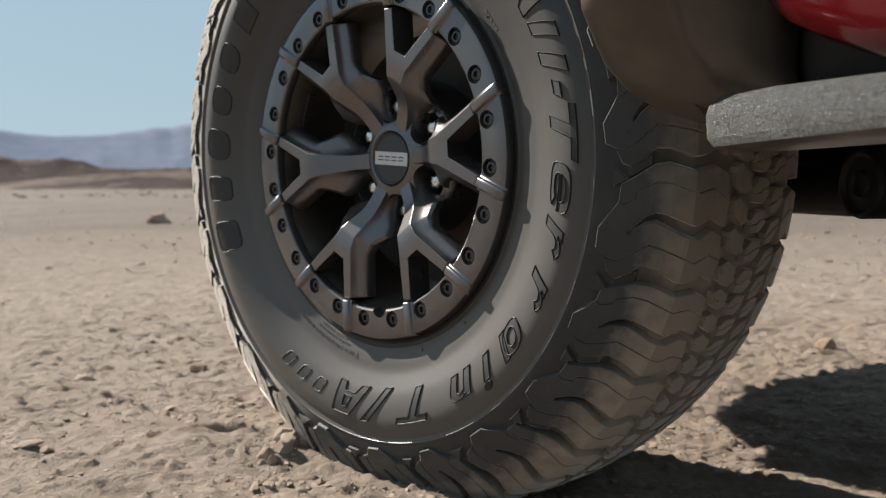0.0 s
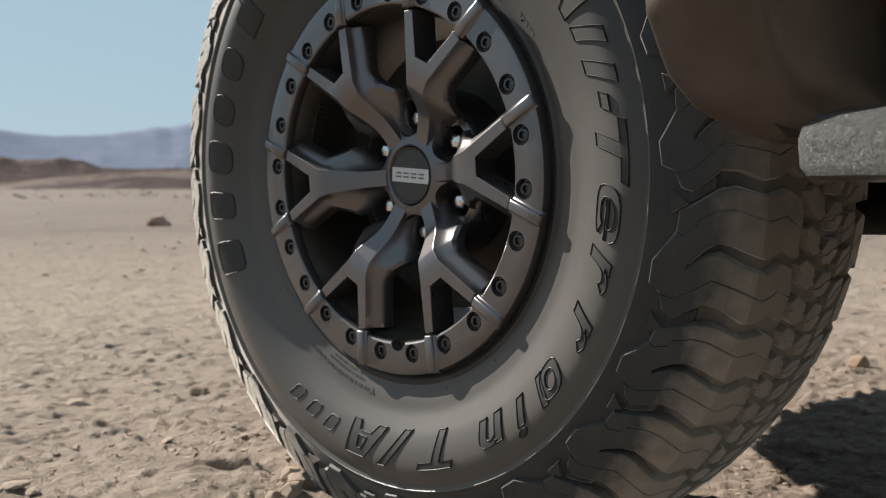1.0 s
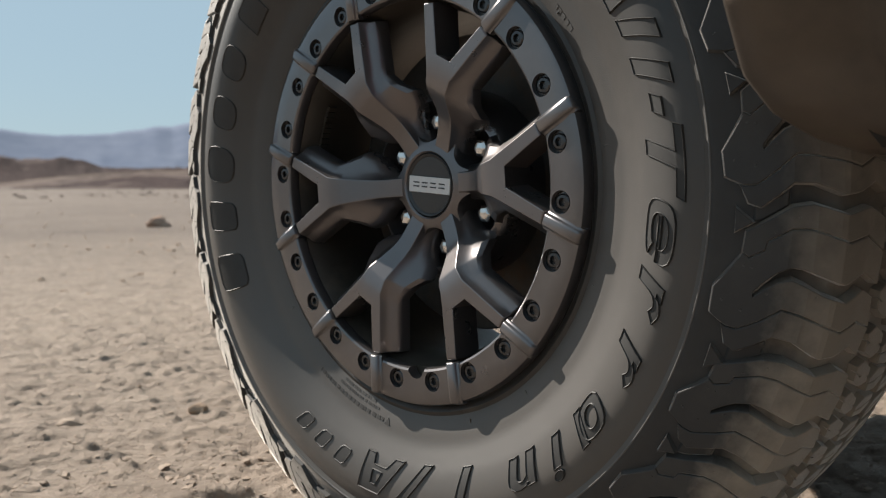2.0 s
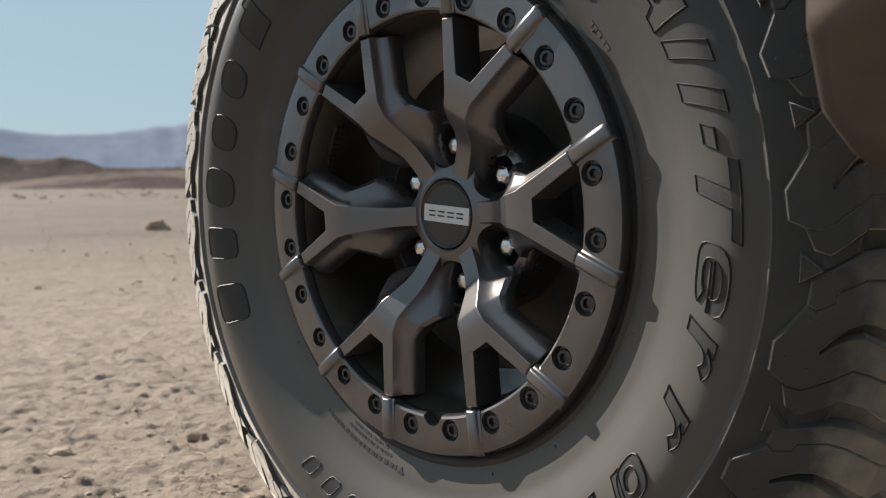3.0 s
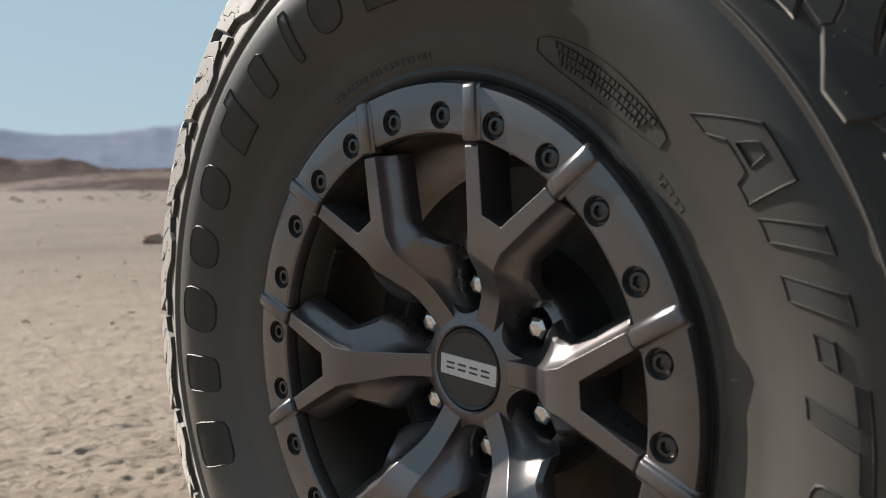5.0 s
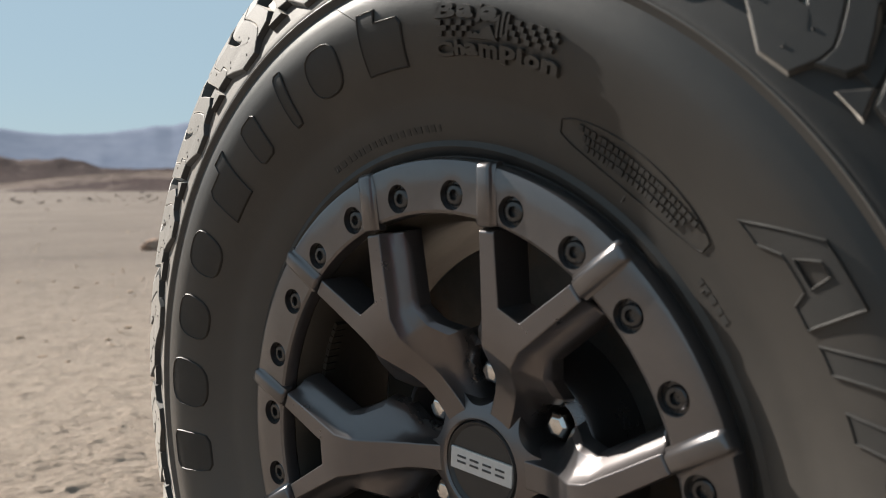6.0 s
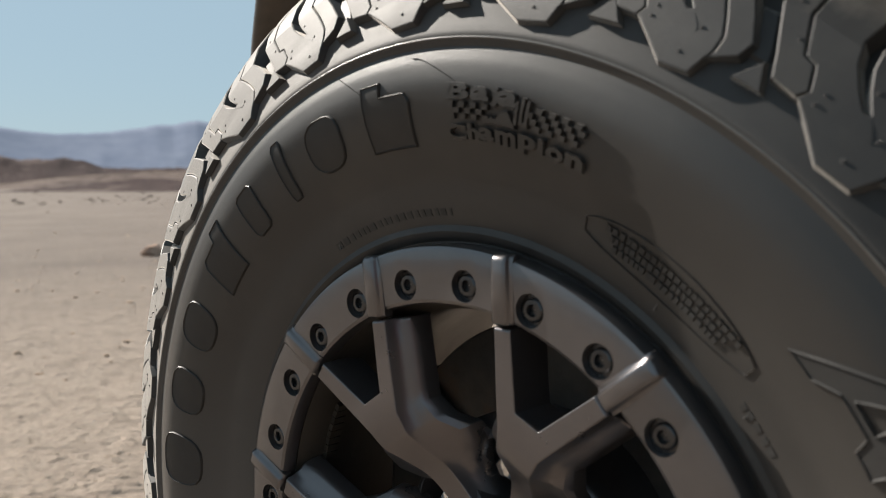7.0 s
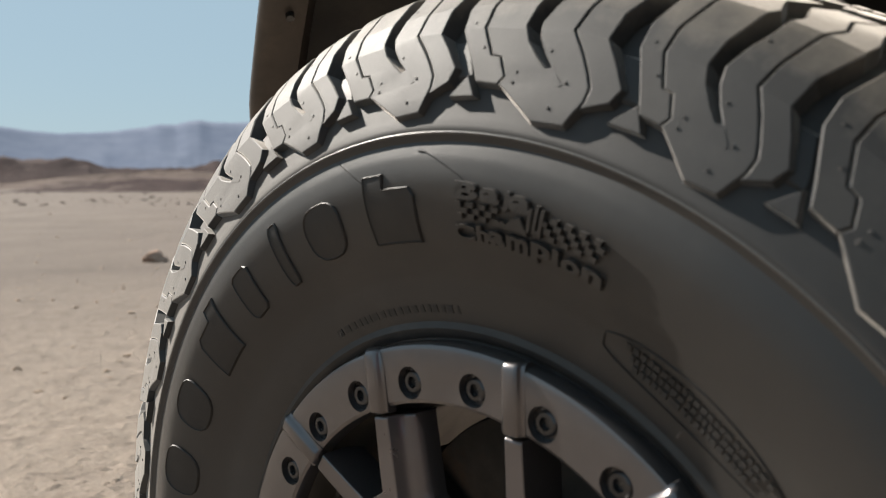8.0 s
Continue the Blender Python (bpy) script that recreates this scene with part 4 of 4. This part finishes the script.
for a in (-0.632, -0.640, -0.649, -0.665, -0.70, -0.73, -0.76, -0.85, -1.2, -1.8, -2.5, -3.2):
    low = float(np.interp(a, [-0.85, -0.76, -0.73, -0.70, -0.665, -0.649, -0.640, -0.632], [0.452, 0.464, 0.474, 0.484, 0.498, 0.509, 0.517, 0.526]))
    sill.append([car(a, o, z) for o, z in ((-0.30, low - 0.004), (-0.150, low), (-0.132, low + 0.008), (-0.122, low + 0.028), (-0.114, low + 0.08), (-0.10, 0.72), (-0.08, 0.95), (-0.10, 1.22))])
for a in (-0.55, -0.60, -0.9, -3.2):
    rocker.append([car(a, o, z) for o, z in ((-0.45, 0.452), (-0.24, 0.446), (-0.195, 0.455), (-0.182, 0.50), (-0.18, 0.62))])
part("door_skin", loft(sill), RED, truck, "glossy red lower door and sill", 60)
part("rocker_panel", loft(rocker), STEEL_DARK, truck, "black plastic rocker panel", 60)
shell = bmesh.new()
for lo, hi in (((-3.4, -1.70, 0.58), (0.74, -0.66, 1.20)), ((-3.3, -1.62, 1.20), (-0.9, -0.18, 1.85)), ((0.62, -1.5, 0.80), (0.80, -0.12, 1.18))):
    box(shell, lo, hi)
for v in shell.verts:
    v.co = car(*v.co)
bevelled(part("body_shell", shell, RED, truck, "red truck body"), 0.05, 3)
hood = bmesh.new()
plan = [(-0.95, -1.72), (-0.95, -0.10), (-0.40, -0.07), (0.55, -0.07), (0.92, -0.20), (0.98, -0.60), (0.98, -1.20), (0.92, -1.55), (0.55, -1.72)]
loft([[car(a, -0.9 + (o + 0.9) * k, z) for a, o in plan] for z, k in ((1.20, 1.0), (1.235, 1.0), (1.26, 0.97), (1.275, 0.90))], hood, True, True)
part("hood", hood, RED, truck, "", 40)
# side step: a gritty board with rounded edges and a smooth underside
step_sec = [(-0.33, 0.455), (-0.30, 0.462), (-0.135, 0.4605), (-0.118, 0.4560), (-0.1085, 0.4480), (-0.1060, 0.4400), (-0.1075, 0.4255), (-0.1120, 0.4195)]
under_sec = [(-0.1120, 0.4195), (-0.118, 0.4165), (-0.140, 0.4155), (-0.170, 0.4165), (-0.30, 0.426), (-0.33, 0.434)]


def board(sec, ends=True):
    rows = []
    for a, k in ((-0.583, 0.007), (-0.5845, 0.004), (-0.588, 0.0015), (-0.61, 0.0), (-0.9, 0.0), (-1.6, 0.0), (-2.3, 0.0)):
        rows.append([(a, o - k, 0.4395 + (z - 0.4395) * (1 - k * 14) + (float(np.interp(a, [-0.85, -0.583], [-0.013, 0.004])) if z > 0.4395 else 0)) for o, z in sec])
    out = []
    for row in rows:
        out.append([Vector((0.3014, -0.466, z)) + Vector((0.075, -0.9972, 0)) * (-(a + 0.588)) + Vector((-0.9972, -0.075, 0)) * (o + 0.1060) for a, o, z in row])
    return out


step = part("side_step", loft(board(step_sec)), GRIT, truck, "side step with a gritty speckled grey coating", 40)
part("step_underside", loft(board(under_sec)), PLASTIC, step)
front_cap = bmesh.new()
front_cap.faces.new([front_cap.verts.new(p) for p in board(step_sec + under_sec[1:])[0]])
part("step_end", front_cap, GRIT, step)

# chassis parts behind the wheel
chassis = bmesh.new()
box(chassis, (-3.3, -0.72, 0.345), (0.75, -0.60, 0.58))
for v in chassis.verts:
    v.co = car(*v.co)
part("frame_rail", chassis, STEEL_DARK, truck, "dark steel frame rail")
axle = bmesh.new()
rod(axle, car(0.0, -0.10, 0.43), car(0.0, -1.6, 0.43), 0.042)
rod(axle, car(-0.05, -0.62, 0.40), car(-0.65, -0.62, 0.42), 0.030)
rod(axle, car(0.10, -0.28, 0.37), car(0.10, -1.5, 0.38), 0.018)
part("axle", axle, STEEL_DARK, truck)
arm_bm = bmesh.new()
rod(arm_bm, car(-0.33, -0.43, 0.392), car(-0.33, -0.55, 0.392), 0.040, None, 32)
rod(arm_bm, car(-0.33, -0.55, 0.392), car(0.05, -0.40, 0.38), 0.030, 0.036, 20)
rod(arm_bm, car(-0.33, -0.52, 0.392), car(-0.62, -0.60, 0.44), 0.034, 0.040, 20)
part("suspension_arm", arm_bm, STEEL_DARK, truck, "dark suspension arm with a round bushing")
bush = part("bushing", lathe([(0.0005, 0), (0.012, 0), (0.014, -0.004), (0.016, 0), (0.030, 0.001), (0.034, -0.004), (0.037, -0.004), (0.0385, 0.002)], 40), STEEL_DARK, truck, "round steel bushing end", 30)
bush.matrix_basis = Matrix.Translation(car(-0.33, -0.428, 0.392)) @ OUT.to_track_quat("-Y", "Z").to_matrix().to_4x4()
brake = bmesh.new()
lathe([(0.05, 0.112), (0.168, 0.112), (0.1695, 0.114), (0.1695, 0.142), (0.168, 0.144), (0.05, 0.144)], 96, True, brake)
for v in brake.verts:
    v.co = wheel.matrix_world @ v.co
part("brake_disc", brake, BRAKE_IRON, truck, "", 30)
cal = bmesh.new()
loft([[(r * math.cos(radians(t)), y, r * math.sin(radians(t))) for r, y in ((0.120, 0.100), (0.168, 0.100), (0.178, 0.108), (0.178, 0.155), (0.120, 0.155))] for t in range(144, 193, 4)], cal, True, True)
for v in cal.verts:
    v.co = wheel.matrix_world @ v.co
caliper = part("brake_caliper", cal, DARK_METAL, truck, "", 30)
for k in range(8):     # stick-on balance weights on the barrel's inner wall
    b = bmesh.new()
    box(b, (0.1845, 0.035, -0.0028), (0.1895, 0.047, 0.0028), turn(154.5 + 2.1 * k))
    part("balance_weight", b, DARK_METAL, wheel)
bumper = bmesh.new()
plan = [(0.60, 0.07), (0.78, 0.04), (0.92, -0.08), (1.02, -0.16), (1.10, -0.35), (1.22, -0.75), (1.24, -1.0), (0.66, -1.0)]
loft([[car(a, o, z) for a, o in plan] for z in (0.54, 0.58, 0.74, 0.78)], bumper, True, True)
part("front_bumper", bumper, PLASTIC, truck, "black front bumper end", 30)


# ---- stones and clods ----
def stone_mesh(name, mat, seed, rough=0.35, sub=2):
    bm = bmesh.new()
    bmesh.ops.create_icosphere(bm, subdivisions=sub, radius=1)
    off = Vector((seed * 7.7, seed * 3.1, seed * 1.9))
    for v in bm.verts:
        n = noise.noise(v.co * 1.1 + off) * rough + noise.noise(v.co * 2.6 + off) * rough * 0.7 + noise.noise(v.co * 6.1 + off) * rough * 0.3
        v.co = v.co * (1 + n)
        v.co.z = max(v.co.z, -0.5)
    return mesh_of(name, bm, mat, 28)


def ground_at(x, y):
    return float(ground_height(np.array([x]), np.array([y]))[0])


def put_stone(x, y, w, d, h, mat, seed, label, name="stone", turned=0.0, sub=2):
    me = stone_mesh(name, mat, seed, 0.35, sub)
    me.transform(Matrix.Diagonal((w / 2, d / 2, h * 0.75, 1)))
    ob = new(name, me)
    ob.matrix_world = pose(x, y, ground_at(x, y) + h * 0.15, 0, 0, math.degrees(turned))
    tagged(ob, label, name, group="loose stones on the dirt")


put_stone(-2.80, 8.1, 0.24, 0.18, 0.115, TAN_STONE, 3, "flat-topped brown stone on the dirt flat", sub=3)
put_stone(-0.414, 0.704, 0.036, 0.03, 0.020, STONE, 5, "small brown stone on pale dirt")
put_stone(-0.62, 0.62, 0.045, 0.035, 0.010, CLOD, 9, "low brown lump at the flat's edge", "clod")
put_stone(-0.50, 0.115, 0.034, 0.028, 0.006, CLOD, 11, "pale dry dirt lump on the flat", "clod")
put_stone(-0.47, 0.10, 0.022, 0.02, 0.006, CLOD, 12, "pale dry dirt lump on the flat", "clod")
rc = random.Random(8)
for k in range(22):     # clods pushed up along the tyre's foot
    t = rc.random()
    w = rc.uniform(0.010, 0.020) if k > 7 else rc.uniform(0.022, 0.038)
    put_stone(-0.108 - 0.036 * t + rc.uniform(-0.020, 0.008), 0.160 - 0.130 * t + rc.uniform(-0.015, 0.02), w, w * rc.uniform(0.7, 1.1), w * rc.uniform(0.5, 0.75), CLOD, 40 + k,
              "pale crumbled clod pushed up by the tyre", "clod", rc.uniform(0, 3))
put_stone(1.05, 1.05, 0.05, 0.05, 0.03, STONE, 19, "small brown stone on pale dirt")
put_stone(0.80, 1.02, 0.035, 0.03, 0.02, STONE, 20, "small brown stone on pale dirt")
put_stone(0.98, 2.2, 0.07, 0.05, 0.04, STONE, 22, "small brown stone on pale dirt")


def scatter(name, count, lo, hi, mat, seed, label, spread, patchy=None):
    rs = np.random.RandomState(seed)
    base = bmesh.new()
    bmesh.ops.create_icosphere(base, subdivisions=1, radius=1)
    bv = np.array([v.co[:] for v in base.verts])
    bf = np.array([[v.index for v in f.verts] for f in base.faces])
    base.free()
    ang = np.radians(rs.uniform(-34, 34, count))
    dist = spread[0] * (spread[1] / spread[0]) ** rs.rand(count)
    x, y = GX + dist * np.sin(ang), GY + dist * np.cos(ang)
    keep = np.hypot(x - 0.05, y - 0.1) > 0.16
    if patchy is not None:     # only where the dirt has broken up
        keep &= fbm(x, y, 0.35, seed, 3) > patchy
    x, y = x[keep], y[keep]
    n = len(x)
    size = lo * (hi / lo) ** (rs.rand(n) ** 2.2)
    z = ground_height(x, y)
    shape = bv[None] * (1 + rs.uniform(-0.4, 0.4, (n, len(bv), 1))) * size[:, None, None] * np.stack([rs.uniform(0.7, 1.3, n), rs.uniform(0.7, 1.3, n), rs.uniform(0.35, 0.6, n)], -1)[:, None]
    verts = shape + np.stack([x, y, z + size * 0.12], -1)[:, None]
    faces = bf[None] + (np.arange(n) * len(bv))[:, None, None]
    me = bpy.data.meshes.new(name)
    me.from_pydata(verts.reshape(-1, 3).tolist(), [], faces.reshape(-1, 3).tolist())
    me.materials.append(mat)
    finish(me, 40)
    tagged(new(name, me), label, name, kind="stuff")


scatter("pebbles", 70, 0.0022, 0.007, STONE, 31, "scattered small brown pebbles", (1.5, 9))
scatter("far_pebbles", 1500, 0.008, 0.030, STONE, 33, "small stones scattered over the flat", (4.5, 45))
scatter("far_rubble", 900, 0.03, 0.16, TERRACE, 35, "brown rubble strewn before the far bank", (34, 70))
scatter("crumbs", 12000, 0.0012, 0.0042, CLOD, 32, "loose crumbs of dried dirt", (1.45, 6))
scatter("broken_crust", 5000, 0.0030, 0.0090, CLOD, 36, "broken bits of dried crust", (1.45, 4.5), 0.12)
